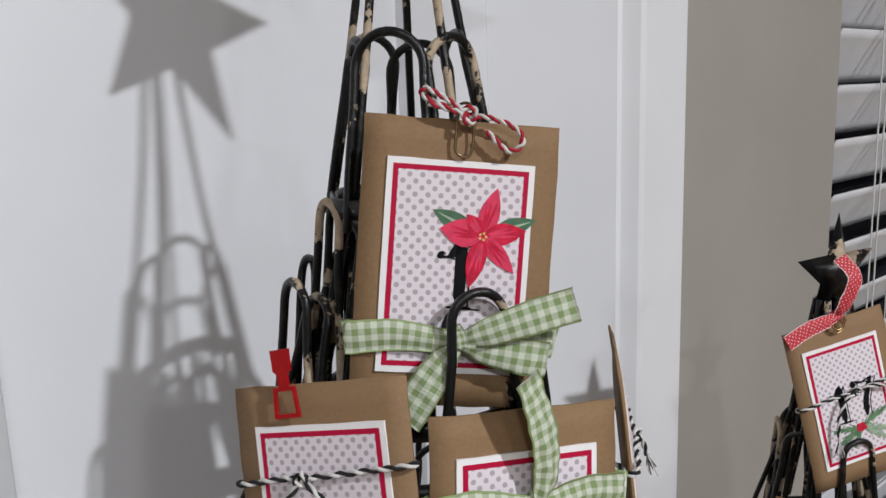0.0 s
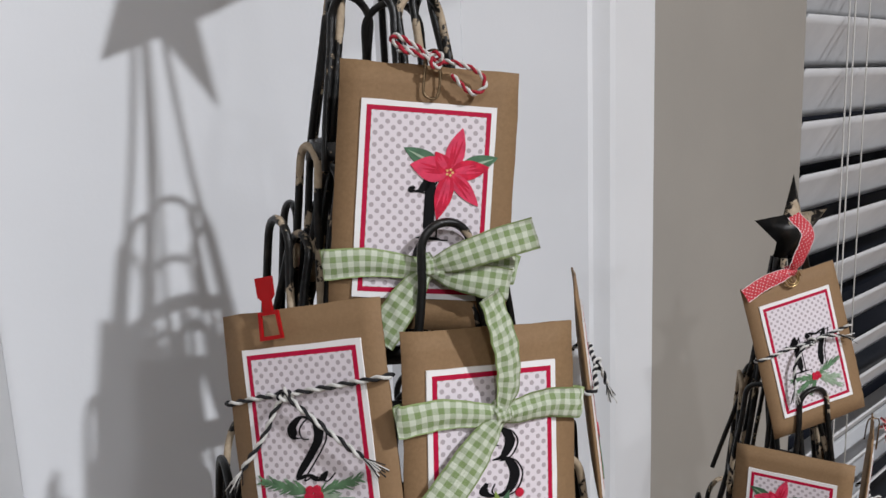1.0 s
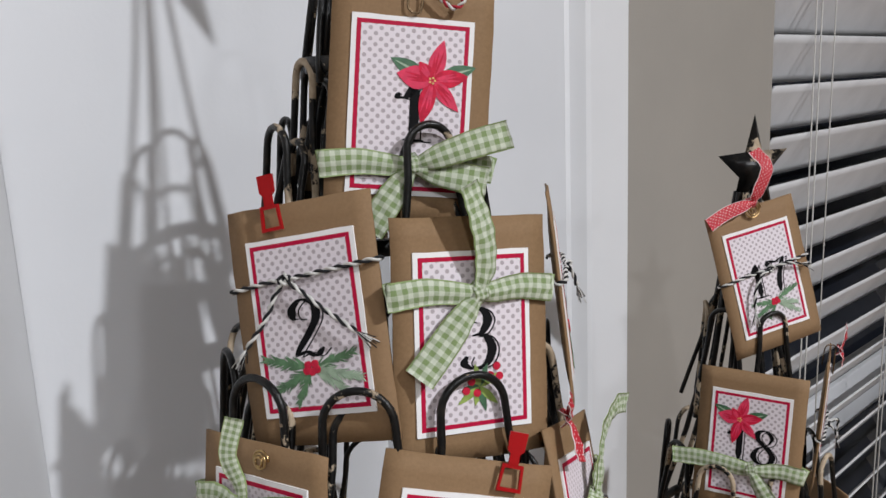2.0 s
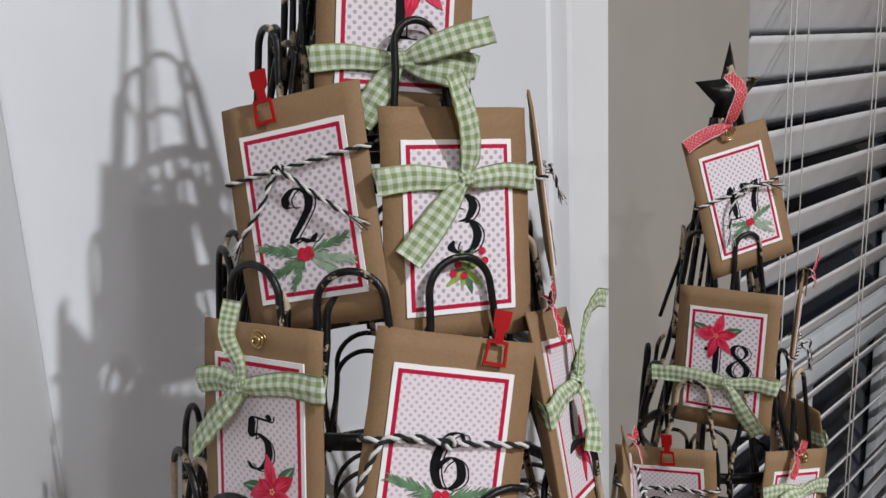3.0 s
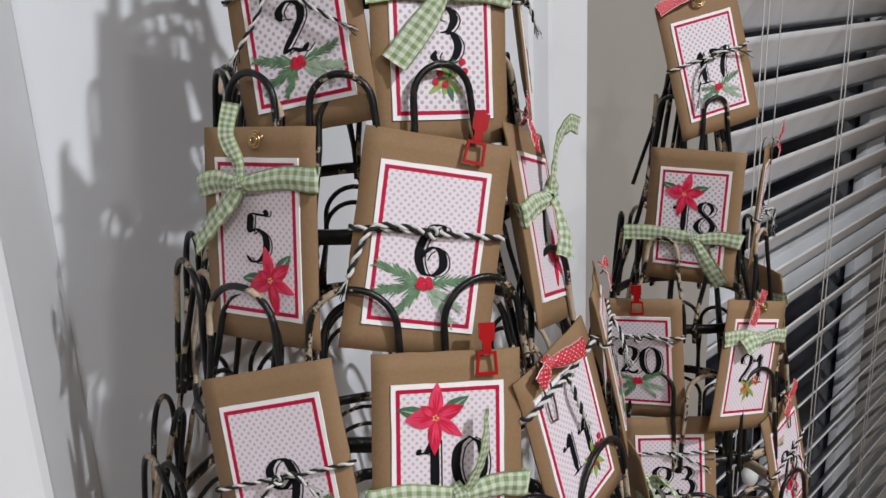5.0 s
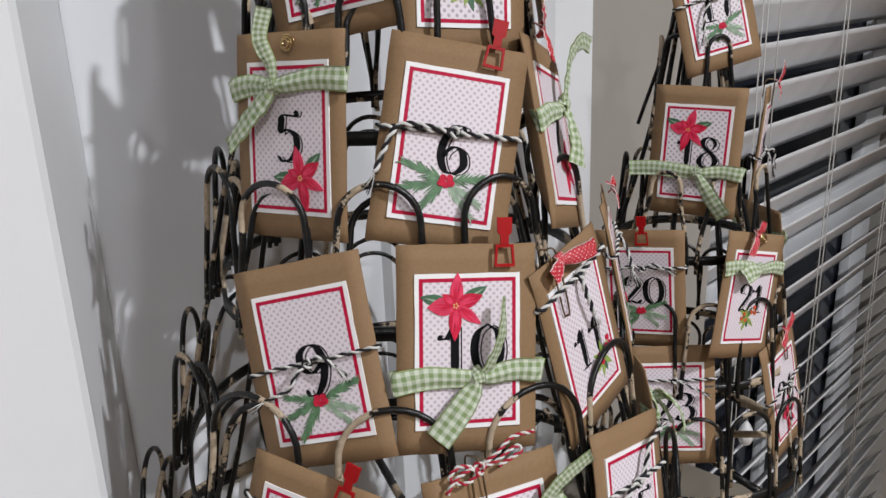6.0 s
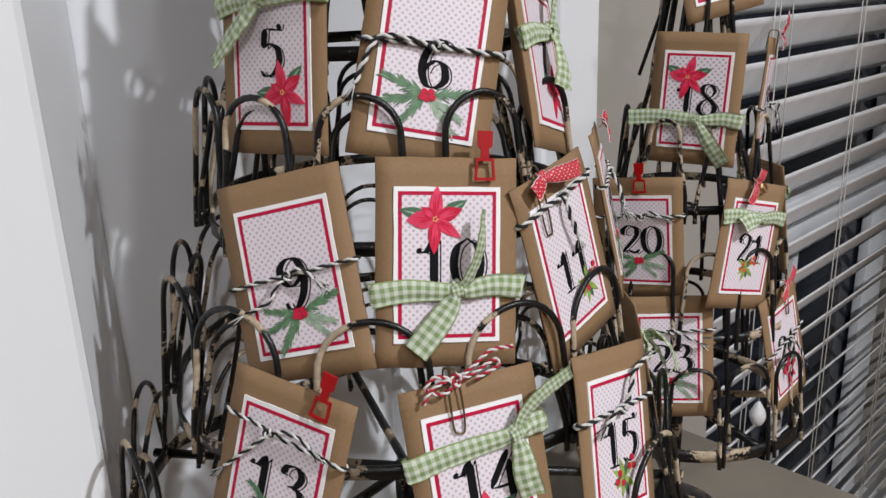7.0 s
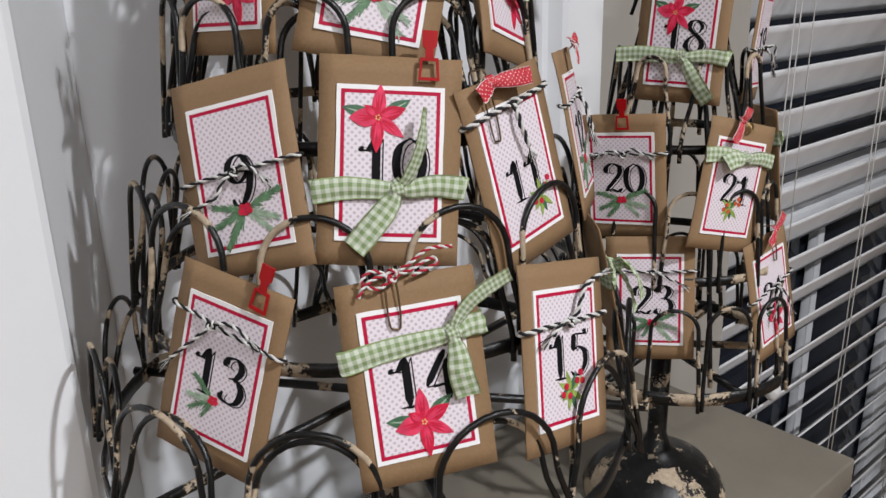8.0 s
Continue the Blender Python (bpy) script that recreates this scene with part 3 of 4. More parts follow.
def poinsettia(card, x, z, s=1.0, turn=0):
    card = PRINTS[card.name]
    for k, a in enumerate((20, 155)):
        bm = petal(bmesh.new(), 0.0125 * s, 0.0052 * s, a + turn, (x + 0.003 * s * math.cos(radians(a + turn)), z + 0.003 * s * math.sin(radians(a + turn))), -0.00088, -0.0007)
        part("leaf", bm, LEAF, card, smooth=False)
        bm = petal(bmesh.new(), 0.0110 * s, 0.0009 * s, a + turn, (x + 0.003 * s * math.cos(radians(a + turn)), z + 0.003 * s * math.sin(radians(a + turn))), -0.00094, -0.00088)
        part("leaf_vein", bm, PALE_LEAF, card, smooth=False)
    for k, (a, l, wide) in enumerate(((76, 1.15, 1.0), (10, 1.02, 1.05), (-46, 1.12, 0.85), (-102, 1.22, 0.95), (172, 1.0, 1.35), (128, 0.62, 0.8))):
        d = -0.00098 - 0.00005 * k
        ca, sa = math.cos(radians(a + turn)), math.sin(radians(a + turn))
        bm = petal(bmesh.new(), 0.0120 * s * l, 0.0057 * s * wide, a + turn, (x, z), d, -0.0007)
        part("petal", bm, PETAL if k % 2 else PETAL_PALE, card, smooth=False)
        bm = bmesh.new()
        for j, off in enumerate((-11, 5, 17)):
            petal(bm, 0.0080 * s * l * (1 - 0.12 * j), 0.0008 * s, a + turn + off * 0.5, (x + 0.0016 * s * math.cos(radians(a + turn + off)), z + 0.0016 * s * math.sin(radians(a + turn + off))), d - 0.00003 - 0.000004 * j, -0.0007)
        part("petal_streak", bm, PETAL_PALE if k % 2 else PETAL, card, smooth=False)
    bm = bmesh.new()
    for k in range(5):
        dot(bm, (x + 0.0009 * s * math.cos(k * 1.256), z + 0.0009 * s * math.sin(k * 1.256)), 0.00036 * s, -0.00138, -0.0012)
    part("flower_centre", bm, POLLEN, card, smooth=False)


def sprig(bm, at, turn, length, y0, y1, rng):
    """A painted fir sprig: needles along a stem."""
    c, s_ = math.cos(radians(turn)), math.sin(radians(turn))
    petal(bm, length, length * 0.085, turn, at, y0, y1)
    for k in range(12):
        t = 0.06 + 0.073 * k
        p = (at[0] + c * length * t, at[1] + s_ * length * t)
        for side in (1, -1):
            petal(bm, length * rng.uniform(0.20, 0.33) * (1.15 - 0.6 * t), length * 0.036, turn + side * rng.uniform(18, 36), p, y0 - 0.000006 * (2 * k + (side > 0)), y1)


def holly(card, x, z, s=1.0, leaves=(20, -16, 170, 202, -40, 238), turn=0):
    card = PRINTS[card.name]
    rng = random.Random(int(x * 1e5 + z * 1e6))
    for k, a in enumerate(leaves):
        a += turn + rng.uniform(-6, 6)
        l = (0.0165 if abs(math.cos(radians(a))) > 0.6 else 0.0115) * s
        bm = bmesh.new()
        sprig(bm, (x + 0.001 * math.cos(radians(a)), z + 0.001 * math.sin(radians(a))), a, l * rng.uniform(0.88, 1.12), -0.00085 - 0.00015 * (k % 2), -0.0007, rng)
        part("leaf", bm, (FIR, PALE_LEAF, FIR)[k % 3], card, smooth=False)
    for k, (dx, dz) in enumerate(((-.0013, .0010), (.0012, .0012), (0, -.0012), (-.0019, -.0008), (.0019, -.0006))):
        part("berry", dot(bmesh.new(), (x + dx * s, z + dz * s), 0.0013 * s, -0.00122 - 0.00003 * k, -0.0007), BERRY, card, smooth=False)


def berries(card, x, z, s=1.0, bloom=BERRY):
    card = PRINTS[card.name]
    rng = random.Random(int(x * 1e5 + z * 1e6) + 3)
    for k, a in enumerate((35, 60, 100, 150, 185, 215, 250, 285, 320)):
        l = rng.uniform(0.006, 0.010) * s
        bm = petal(bmesh.new(), l, 0.0026 * s, a + rng.uniform(-8, 8), (x, z), -0.00085 - 0.00002 * k, -0.0007)
        part("leaf", bm, (LIME_LEAF, LEAF, LIME_LEAF)[k % 3], card, smooth=False)
    for k, (dx, dz) in enumerate(((-.005, -.001), (-.001, -.002), (.004, .0035), (.0075, .003), (.0065, .0065), (-.003, .002))):
        part("berry", dot(bmesh.new(), (x + dx * s, z + dz * s), 0.0014 * s, -0.00112 - 0.00002 * k, -0.0007), bloom, card, smooth=False)


RIB = 0.0095


def ribbon_bow(card, z, knot_x, slope=0.0, tails=(), width=RIB, left=0.0, right=0.0, slim=1.0):
    """A band round the envelope, tied in front; tails as point lists from the knot."""
    h = EW / 2 + 0.0004

    def zz(x):
        return z + slope * (x - knot_x)

    for sx, ext in ((-1, left), (1, right)):
        end = sx * (h + ext)
        pts = [(knot_x, -0.0042, z), (knot_x + sx * 0.004, -0.0036, zz(knot_x + sx * 0.004)), (end * 0.6 + knot_x * 0.4, -0.0020, zz(end * 0.6) + 0.0012), (end, -0.0013, zz(end))]
        if ext == 0:
            pts += [(end, 0.0020, zz(end)), (end * 0.7, 0.0048, zz(end * 0.7))]
        part("ribbon_band", band(bmesh.new(), smooth_path(pts, 6), width, (0, -1, 0), widths=(0.36, 0.72, 0.95, 1.02, 1, 1), crease=0.7), GINGHAM, card, "green and white gingham ribbon")
    for i, t in enumerate(tails):
        pts = [(knot_x, -0.0045, z), *[(knot_x + x, y, z + zz_) for x, y, zz_ in t]]
        part("ribbon_tail", band(bmesh.new(), smooth_path(pts, 8), width * (slim if i else 1.0), (0.05, -1, 0.1), twist=(0, 26), widths=(0.35, 0.8, 1.04, 1.1, 1.12), crease=0.8), GINGHAM, card)
    bm = bmesh.new()
    band(bm, smooth_path([(knot_x - 0.0015, -0.0030, z + 0.0036), (knot_x - 0.0004, -0.0062, z + 0.0018), (knot_x, -0.0068, z), (knot_x + 0.0004, -0.0062, z - 0.0018), (knot_x + 0.001, -0.0030, z - 0.0036)], 5), width * 0.52, (0, -1, 0), crease=0.3)
    part("knot", bm, GINGHAM, card)


def twine_line(bm, pts, r=0.00062, pitch=0.0075, steps=10):
    """Two plies twisted round each other, in slots 0 and 1."""
    path = smooth_path(pts, steps)
    fine = []
    for a, b in zip(path, path[1:]):
        m = max(1, int((b - a).length / 0.0006))
        fine += [a.lerp(b, k / m) for k in range(m)]
    fine.append(path[-1])
    up = None
    ply = ([], [])
    run = 0.0
    n = len(fine)
    for i, p in enumerate(fine):
        d = (fine[min(i + 1, n - 1)] - fine[max(i - 1, 0)]).normalized()
        if up is None:
            up = d.orthogonal().normalized()
        up = (up - d * up.dot(d)).normalized()
        side = d.cross(up)
        if i:
            run += (p - fine[i - 1]).length
        for k in (0, 1):
            a = 2 * math.pi * run / pitch + math.pi * k
            ply[k].append(p + (up * math.cos(a) + side * math.sin(a)) * r * 0.85)
    for k in (0, 1):
        tube(bm, ply[k], r, 6, slot=k)
    return bm


def frayed(bm, at, way, n=16, length=0.005, seed=1):
    """A loose tuft of both plies' threads at a cut end."""
    rng = random.Random(seed)
    at, way = Vector(at), Vector(way).normalized()
    for k in range(n):
        d = (way + Vector((rng.uniform(-.35, .35), rng.uniform(-.35, .35), rng.uniform(-.35, .35)))).normalized() * length * rng.uniform(0.6, 1.15)
        tube(bm, [at, at + d * 0.5 + Vector((0, 0, -0.0003)), at + d + Vector((0, 0, -0.0008))], 0.00021, 4, slot=k % 2)


def twine(card, z, knot_x, slope=0.0, tails=(), plies=None, seed=1, wrap=True, r=0.00056, knot=True):
    plies = plies or (BLACK_YARN, WHITE_YARN)
    bm = bmesh.new()
    h = EW / 2 + 0.0010
    if wrap:
        zs = lambda x: z + slope * x
        twine_line(bm, [(-h * 0.7, 0.0048, zs(-h)), (-h, 0.0015, zs(-h)), (-h * 0.9, -0.0016, zs(-h * 0.9)), (-h * 0.4, -0.0020, zs(-h * 0.4) + 0.0004), (knot_x, -0.0028, zs(knot_x)), (h * 0.5, -0.0020, zs(h * 0.5)),
                        (h * 0.9, -0.0016, zs(h * 0.9)), (h, 0.0015, zs(h)), (h * 0.7, 0.0048, zs(h))], r)
    z0 = z + slope * knot_x
    if knot:
        ring = [(knot_x + 0.0019 * math.cos(a), -0.0036 - 0.0008 * math.sin(2 * a), z0 + 0.0015 * math.sin(a)) for a in (k * 0.9 for k in range(9))]
        twine_line(bm, ring, r, steps=4)
    for i, t in enumerate(tails):
        pts = [(knot_x, -0.0035, z0), *[(knot_x + x, y, z0 + dz) for x, y, dz in t]]
        twine_line(bm, pts, r)
        a, b = Vector(pts[-2]), Vector(pts[-1])
        frayed(bm, b, b - a, 16, 0.0072, seed + i)
    part("twine", bm, plies, card, "black and white twisted twine" if plies[0] is BLACK_YARN else "red and white twisted twine")


def tag_clip(card, x, tilt=0.0):
    """Red enamelled clip: a flared grip over a square open loop."""
    z = EH / 2
    bm = bmesh.new()
    c, s = math.cos(radians(tilt)), math.sin(radians(tilt))

    def put(pts):
        return [(x + px * c - pz * s, z + px * s + pz * c) for px, pz in pts]

    plate(bm, put([(-.0031, .0112), (.0031, .0112), (.0029, .0052), (.0016, .0040), (.0017, .0004), (-.0017, .0004), (-.0016, .0040), (-.0029, .0052)]), -0.0026, -0.0016)
    hole = [(-.0036, .0006), (.0036, .0006), (.0042, -.0082), (-.0042, -.0082)]
    inner = [(-.0027, -.0006), (.0027, -.0006), (.0032, -.0070), (-.0032, -.0070)]
    for i in range(4):
        j = (i + 1) % 4
        plate(bm, put([hole[i], hole[j], inner[j], inner[i]]), -0.0026, -0.0016)
    part("tag_clip", bm, RED_ENAMEL, card, "red enamelled metal clip", smooth=False)


def paper_clip(card, x, long=0.020, material=None):
    z = EH / 2
    pts = [(x - .0022, -.0016, z + .0030), (x - .0026, -.0018, z - long * .5), (x - .0024, -.0018, z - long + .0015), (x - .0005, -.0018, z - long), (x + .0016, -.0018, z - long + .0005),
           (x + .0024, -.0018, z - long * .5), (x + .0018, -.0016, z + .0040), (x - .0002, .001, z + .0058), (x - .0018, .0042, z + .004), (x - .0018, .0048, z - long * .6)]
    part("paper_clip", tube(bmesh.new(), smooth_path(pts, 6), 0.00042, 6), material or BRONZE, card, "thin bronze wire paper clip")


def spiral_clip(card, x, r=0.0035, drop=0.004):
    z = EH / 2 - drop
    pts = []
    for k in range(40):
        a = k * 0.42
        q = r * (1 - 0.018 * k)
        pts.append((x + q * math.cos(a), -0.0016 - 0.00004 * k, z + q * math.sin(a)))
    part("spiral_clip", tube(bmesh.new(), pts, 0.00045, 6), GOLD, card, "gold wire spiral clip")


def red_knot(card, x, tails, width=0.0062, z=None):
    """A short dotted ribbon tied on the clip."""
    z = EH / 2 + 0.003 if z is None else z
    for t in tails:
        pts = [(x, -0.0035, z), *[(x + a, b, z + c) for a, b, c in t]]
        part("ribbon_tail", band(bmesh.new(), smooth_path(pts, 7), width, (0, -1, 0.1), widths=(0.5, 0.9, 1, 1), crease=0.4), DOT_RIBBON, card, "red ribbon with white dots")
    bm = bmesh.new()
    band(bm, smooth_path([(x, -0.002, z + 0.003), (x, -0.0055, z), (x, -0.002, z - 0.003)], 5), width * 0.7)
    part("knot", bm, DOT_RIBBON, card)


def twine_bow(card, x, loops):
    bm = bmesh.new()
    z = EH / 2 + 0.002
    for t in loops:
        pts = [(x, -0.003, z), *[(x + a, b, z + c) for a, b, c in t]]
        twine_line(bm, pts, 0.00052, 0.0050)
    ring = [(x + 0.0018 * math.cos(a), -0.0040 - 0.0006 * math.sin(2 * a), z + 0.0022 * math.sin(a)) for a in (k * 0.8 for k in range(9))]
    twine_line(bm, ring, 0.00052, 0.0050, 4)
    part("twine_bow", bm, (RED_YARN, WHITE_YARN), card, "red and white twine bow")


def envelope(num, x, y, z, yaw, lean, roll, thick=0.003, fine=False, lift=0.0, note=""):
    """A kraft envelope with a bordered dotted print; origin at the print's middle, front towards -y."""
    card = tagged(empty("numbered_envelope", pose(x, y, z, 0, 0, yaw) @ pose(0, 0, 0, -lean) @ pose(0, 0, 0, 0, roll)),
                  "brown kraft envelope numbered " + str(num) + note, "envelope", "numbered envelopes")
    rng = random.Random(num * 7 + 1)
    bm = bmesh.new()
    nx, nz = 9, 13
    front, back = [], []
    zc = 0.0008
    for j in range(nz):
        rf, rb = [], []
        for i in range(nx):
            u, v = i / (nx - 1) - 0.5, j / (nz - 1) - 0.5
            swell = (1 - (2 * u) ** 4) * (1 - (2 * v) ** 4)
            wx, wz = rng.uniform(-.00018, .00018), rng.uniform(-.0002, .0002)
            curl = 0.0011 * (2 * abs(v)) ** 5 * rng.uniform(0.3, 1.0) + 0.0006 * (2 * abs(u)) ** 6
            yf = curl
            yb = max(yf + 0.0008, 0.0009 + (thick - 0.0009) * swell)
            rf.append(bm.verts.new((u * EW + wx, yf, zc + v * EH + wz)))
            rb.append(bm.verts.new((u * EW + wx, yb, zc + v * EH + wz)))
        front.append(rf)
        back.append(rb)
    for j in range(nz - 1):
        for i in range(nx - 1):
            bm.faces.new((front[j][i], front[j][i + 1], front[j + 1][i + 1], front[j + 1][i]))
            bm.faces.new((back[j][i + 1], back[j][i], back[j + 1][i], back[j + 1][i + 1]))
    for j in range(nz - 1):
        for i in (0, nx - 1):
            bm.faces.new((front[j][i], front[j + 1][i], back[j + 1][i], back[j][i]))
    for i in range(nx - 1):
        for j in (0, nz - 1):
            bm.faces.new((front[j][i], front[j][i + 1], back[j][i + 1], back[j][i]))
    bmesh.ops.recalc_face_normals(bm, faces=bm.faces)
    part("pouch", bm, KRAFT, card)
    # print: white card, red frame, dotted field
    rough = [(-LW / 2, -LH / 2), (LW / 2, -LH / 2), (LW / 2, LH / 2), (-LW / 2, LH / 2)]
    edge = []
    for k in range(4):
        a, b = Vector(rough[k]), Vector(rough[(k + 1) % 4])
        for s in range(7):
            p = a.lerp(b, s / 7)
            edge.append((p.x + (rng.uniform(-.00015, .00015) if s else 0), p.y + (rng.uniform(-.00015, .00015) if s else 0)))
    PRINTS[card.name] = part("print_card", plate(bmesh.new(), edge, -0.0005, 0.0004), PAPER, card, "white print card", smooth=False)
    a, b = LW / 2 - 0.0017, LH / 2 - 0.0018
    w = 0.0015
    bm = bmesh.new()
    for lo, hi in (((-a, b - w), (a, b)), ((-a, -b), (a, -b + w)), ((-a, -b + w), (-a + w, b - w)), ((a - w, -b + w), (a, b - w))):
        box(bm, (lo[0], -0.00062, lo[1]), (hi[0], -0.0004, hi[1]))
    part("border", bm, RED_INK, PRINTS[card.name], "printed red border", smooth=False)
    bm = bmesh.new()
    box(bm, (-a + w, -0.00066, -b + w), (a - w, -0.0004, b - w))
    part("dotted_field", bm, FINE_DOTS if fine else DOTS, PRINTS[card.name], "pale pink print with grey dots", smooth=False)
    return card


# tree A, from the top down
c = envelope(1, 0.2581, 0.2348, 1.3909, -33.3, 6.1, 6.6, note=" with a large green gingham bow")
number(c, "1", 0.0005, -0.0015, 0.0205)
poinsettia(c, 0.0072, 0.0095, 1.05)
ribbon_bow(c, -0.0205, 0.0015, 0.02, tails=[[(-.004, -.005, -.006), (-.009, -.006, -.014), (-.014, -.006, -.023)]])
part("ribbon_loop", band(bmesh.new(), smooth_path([(0.0015, -.0045, -.0205), (0.010, -.0085, -.0165), (0.022, -.0100, -.0115), (0.034, -.0090, -.0075)], 8), 0.0100, (0.05, -1, 0.15), widths=(0.4, 0.85, 1, 1), crease=0.5), GINGHAM, c)
part("ribbon_tail", band(bmesh.new(), smooth_path([(0.0015, -.0045, -.0205), (0.010, -.0060, -.0225), (0.019, -.0070, -.0235), (0.0275, -.0060, -.0245)], 8), 0.0105, (0.05, -1, 0.0), widths=(0.35, 0.8, 1, 1), crease=0.5), GINGHAM, c)
paper_clip(c, 0.0, 0.0095)
twine_bow(c, 0.0005, [[(-.006, -.004, .0035), (-.0125, -.003, .0065), (-.013, -.002, .0045), (-.006, -.004, .0015)], [(-.005, -.004, .001), (-.0115, -.003, .0025)],
                      [(.007, -.004, -.0005), (.014, -.004, -.003), (.0155, -.004, -.007), (.0115, -.004, -.009), (.005, -.004, -.004)]])

c = envelope(2, 0.2165, 0.2440, 1.3207, -65.2, 10.9, -10.1, note=" tied with black and white twine")
number(c, "2", -0.0015, -0.0010, 0.0205)
holly(c, -0.0005, -0.0145, 1.05)
twine(c, 0.0165, -0.0050, 0.075, tails=[[(-.0045, -.004, -.005), (-.009, -.004, -.012), (-.0175, -.005, -.0215)], [(.006, -.004, -.005), (.013, -.004, -.011), (.0245, -.004, -.0200)]], seed=2)
tag_clip(c, -0.0085, 2)

c = envelope(3, 0.2552, 0.2048, 1.3132, -20.3, 7.6, 4.2, note=" with a green gingham ribbon knot")
number(c, "3", 0.0005, 0.0010, 0.0210)
berries(c, 0.0015, -0.0155, 1.0)
ribbon_bow(c, 0.0165, 0.0005, 0.0, tails=[[(-.006, -.005, -.007), (-.0135, -.0055, -.016), (-.0225, -.0055, -.0265)], [(.002, -.006, .010), (.000, -.008, .022), (-.005, -.009, .036)]])

c = envelope(4, 0.32, 0.218, 1.315, 40, 6, 4)
number(c, "4", 0, 0.0, 0.0205)
holly(c, 0, -0.0145)
twine(c, 0.010, 0.0, 0.05, tails=[[(.003, -.005, -.004), (.005, -.006, -.009)]], seed=4)

c = envelope(5, 0.1892, 0.2422, 1.2432, -77.7, 8.4, -2.6, fine=True, note=" with a green gingham ribbon knot")
number(c, "5", -0.0005, 0.0010, 0.0205)
poinsettia(c, 0.0065, -0.0155, 0.95, 25)
ribbon_bow(c, 0.0210, -0.0035, 0.06, tails=[[(-.004, -.005, -.005), (-.011, -.006, -.012), (-.022, -.008, -.0245)], [(.0005, -.006, .008), (-.003, -.008, .018), (-.002, -.006, .030)]], slim=0.62)
spiral_clip(c, 0.0020)

c = envelope(6, 0.2296, 0.1920, 1.2385, -32.4, 13.2, 12.9, fine=True, note=" tied with black and white twine")
number(c, "6", 0.0015, -0.0005, 0.0200)
holly(c, 0.0005, -0.0135, 1.1, turn=-10)
twine(c, 0.0055, 0.0005, 0.05, tails=[[(-.010, -.003, .0010), (-.022, -.004, -.0005), (-.0265, -.004, -.010), (-.029, -.004, -.020)]], seed=6, r=0.00072)
tag_clip(c, 0.0135, -4)

c = envelope(7, 0.2913, 0.1846, 1.2341, 25.6, 13.0, 15.1, thick=0.010, fine=True, note=" with a curling gingham ribbon")
number(c, "7", -0.004, -0.001, 0.0205)
poinsettia(c, 0.0065, -0.0130, 0.9)
ribbon_bow(c, 0.0120, 0.0015, 0.25, tails=[[(.000, -.007, -.008), (-.001, -.008, -.018), (-.003, -.007, -.026)], [(.001, -.007, .010), (.005, -.010, .022), (.016, -.014, .031), (.028, -.016, .031)]], slim=0.75)
red_knot(c, -0.016, [[(-.003, -.007, -.006), (-.005, -.008, -.015)], [(-.003, -.007, .003), (-.006, -.008, .007)]], width=0.0085)

c = envelope(9, 0.1720, 0.2159, 1.1575, -63.2, 14.5, -14.1, fine=True, note=" tied with black and white twine")
number(c, "9", -0.0005, -0.0020, 0.0210)
holly(c, 0.0010, -0.0140, 1.05)
twine(c, 0.0015, 0.0000, 0.06, tails=[[(-.005, -.005, -.003), (-.010, -.005, -.009), (-.021, -.005, -.012)], [(.006, -.005, .002), (.012, -.005, -.003)]], seed=9)

c = envelope(10, 0.2140, 0.1705, 1.1622, -32.5, 13.9, 5.1, fine=True, note=" with a green gingham ribbon knot")
number(c, "10", 0.0005, 0.0005, 0.0205)
poinsettia(c, -0.0050, 0.0180, 0.95, 10)
ribbon_bow(c, -0.0100, 0.0030, 0.05, tails=[[(-.003, -.005, -.006), (-.009, -.006, -.014), (-.0165, -.006, -.0235)]])
part("ribbon_tail", band(bmesh.new(), smooth_path([(0.003, -.0045, -.010), (0.0075, -.007, -.004), (0.0115, -.009, .008), (0.0125, -.008, .022)], 8), 0.0068, (0.55, -0.83, 0.0), widths=(0.4, 0.9, 0.95, 0.4), twist=(0, 20), crease=0.4), GINGHAM, c)
tag_clip(c, 0.0145, 0)

c = envelope(11, 0.2746, 0.1562, 1.1518, 6.3, 9.4, -9.1, fine=True, note=" clipped with a red dotted ribbon")
number(c, "11", 0.0000, -0.0030, 0.0190)
berries(c, 0.0085, -0.0150, 1.0)
twine(c, 0.0290, 0.0010, 0.05, tails=[[(-.001, -.005, -.008), (.0015, -.005, -.0195)]], seed=11, r=0.00072)
paper_clip(c, -0.0125, 0.024)
red_knot(c, -0.0105, [[(.006, -.006, -.0005), (.013, -.008, -.0015), (.021, -.008, -.0025)], [(-.005, -.005, -.001), (-.010, -.005, -.003)]], width=0.0075, z=0.041)

c = envelope(12, 0.3480, 0.1860, 1.1550, 34, 12, 2)
number(c, "12", 0, 0, 0.0200)
holly(c, 0, -0.0145)
twine(c, 0.018, 0.002, 0.05, tails=[[(.002, -.006, -.008), (.001, -.007, -.020)], [(-.003, -.006, -.007), (-.004, -.006, -.016)]], seed=12)
red_knot(c, 0.004, [[(.004, -.006, .002), (.008, -.006, -.001)], [(-.003, -.006, -.004), (-.004, -.006, -.011)]])

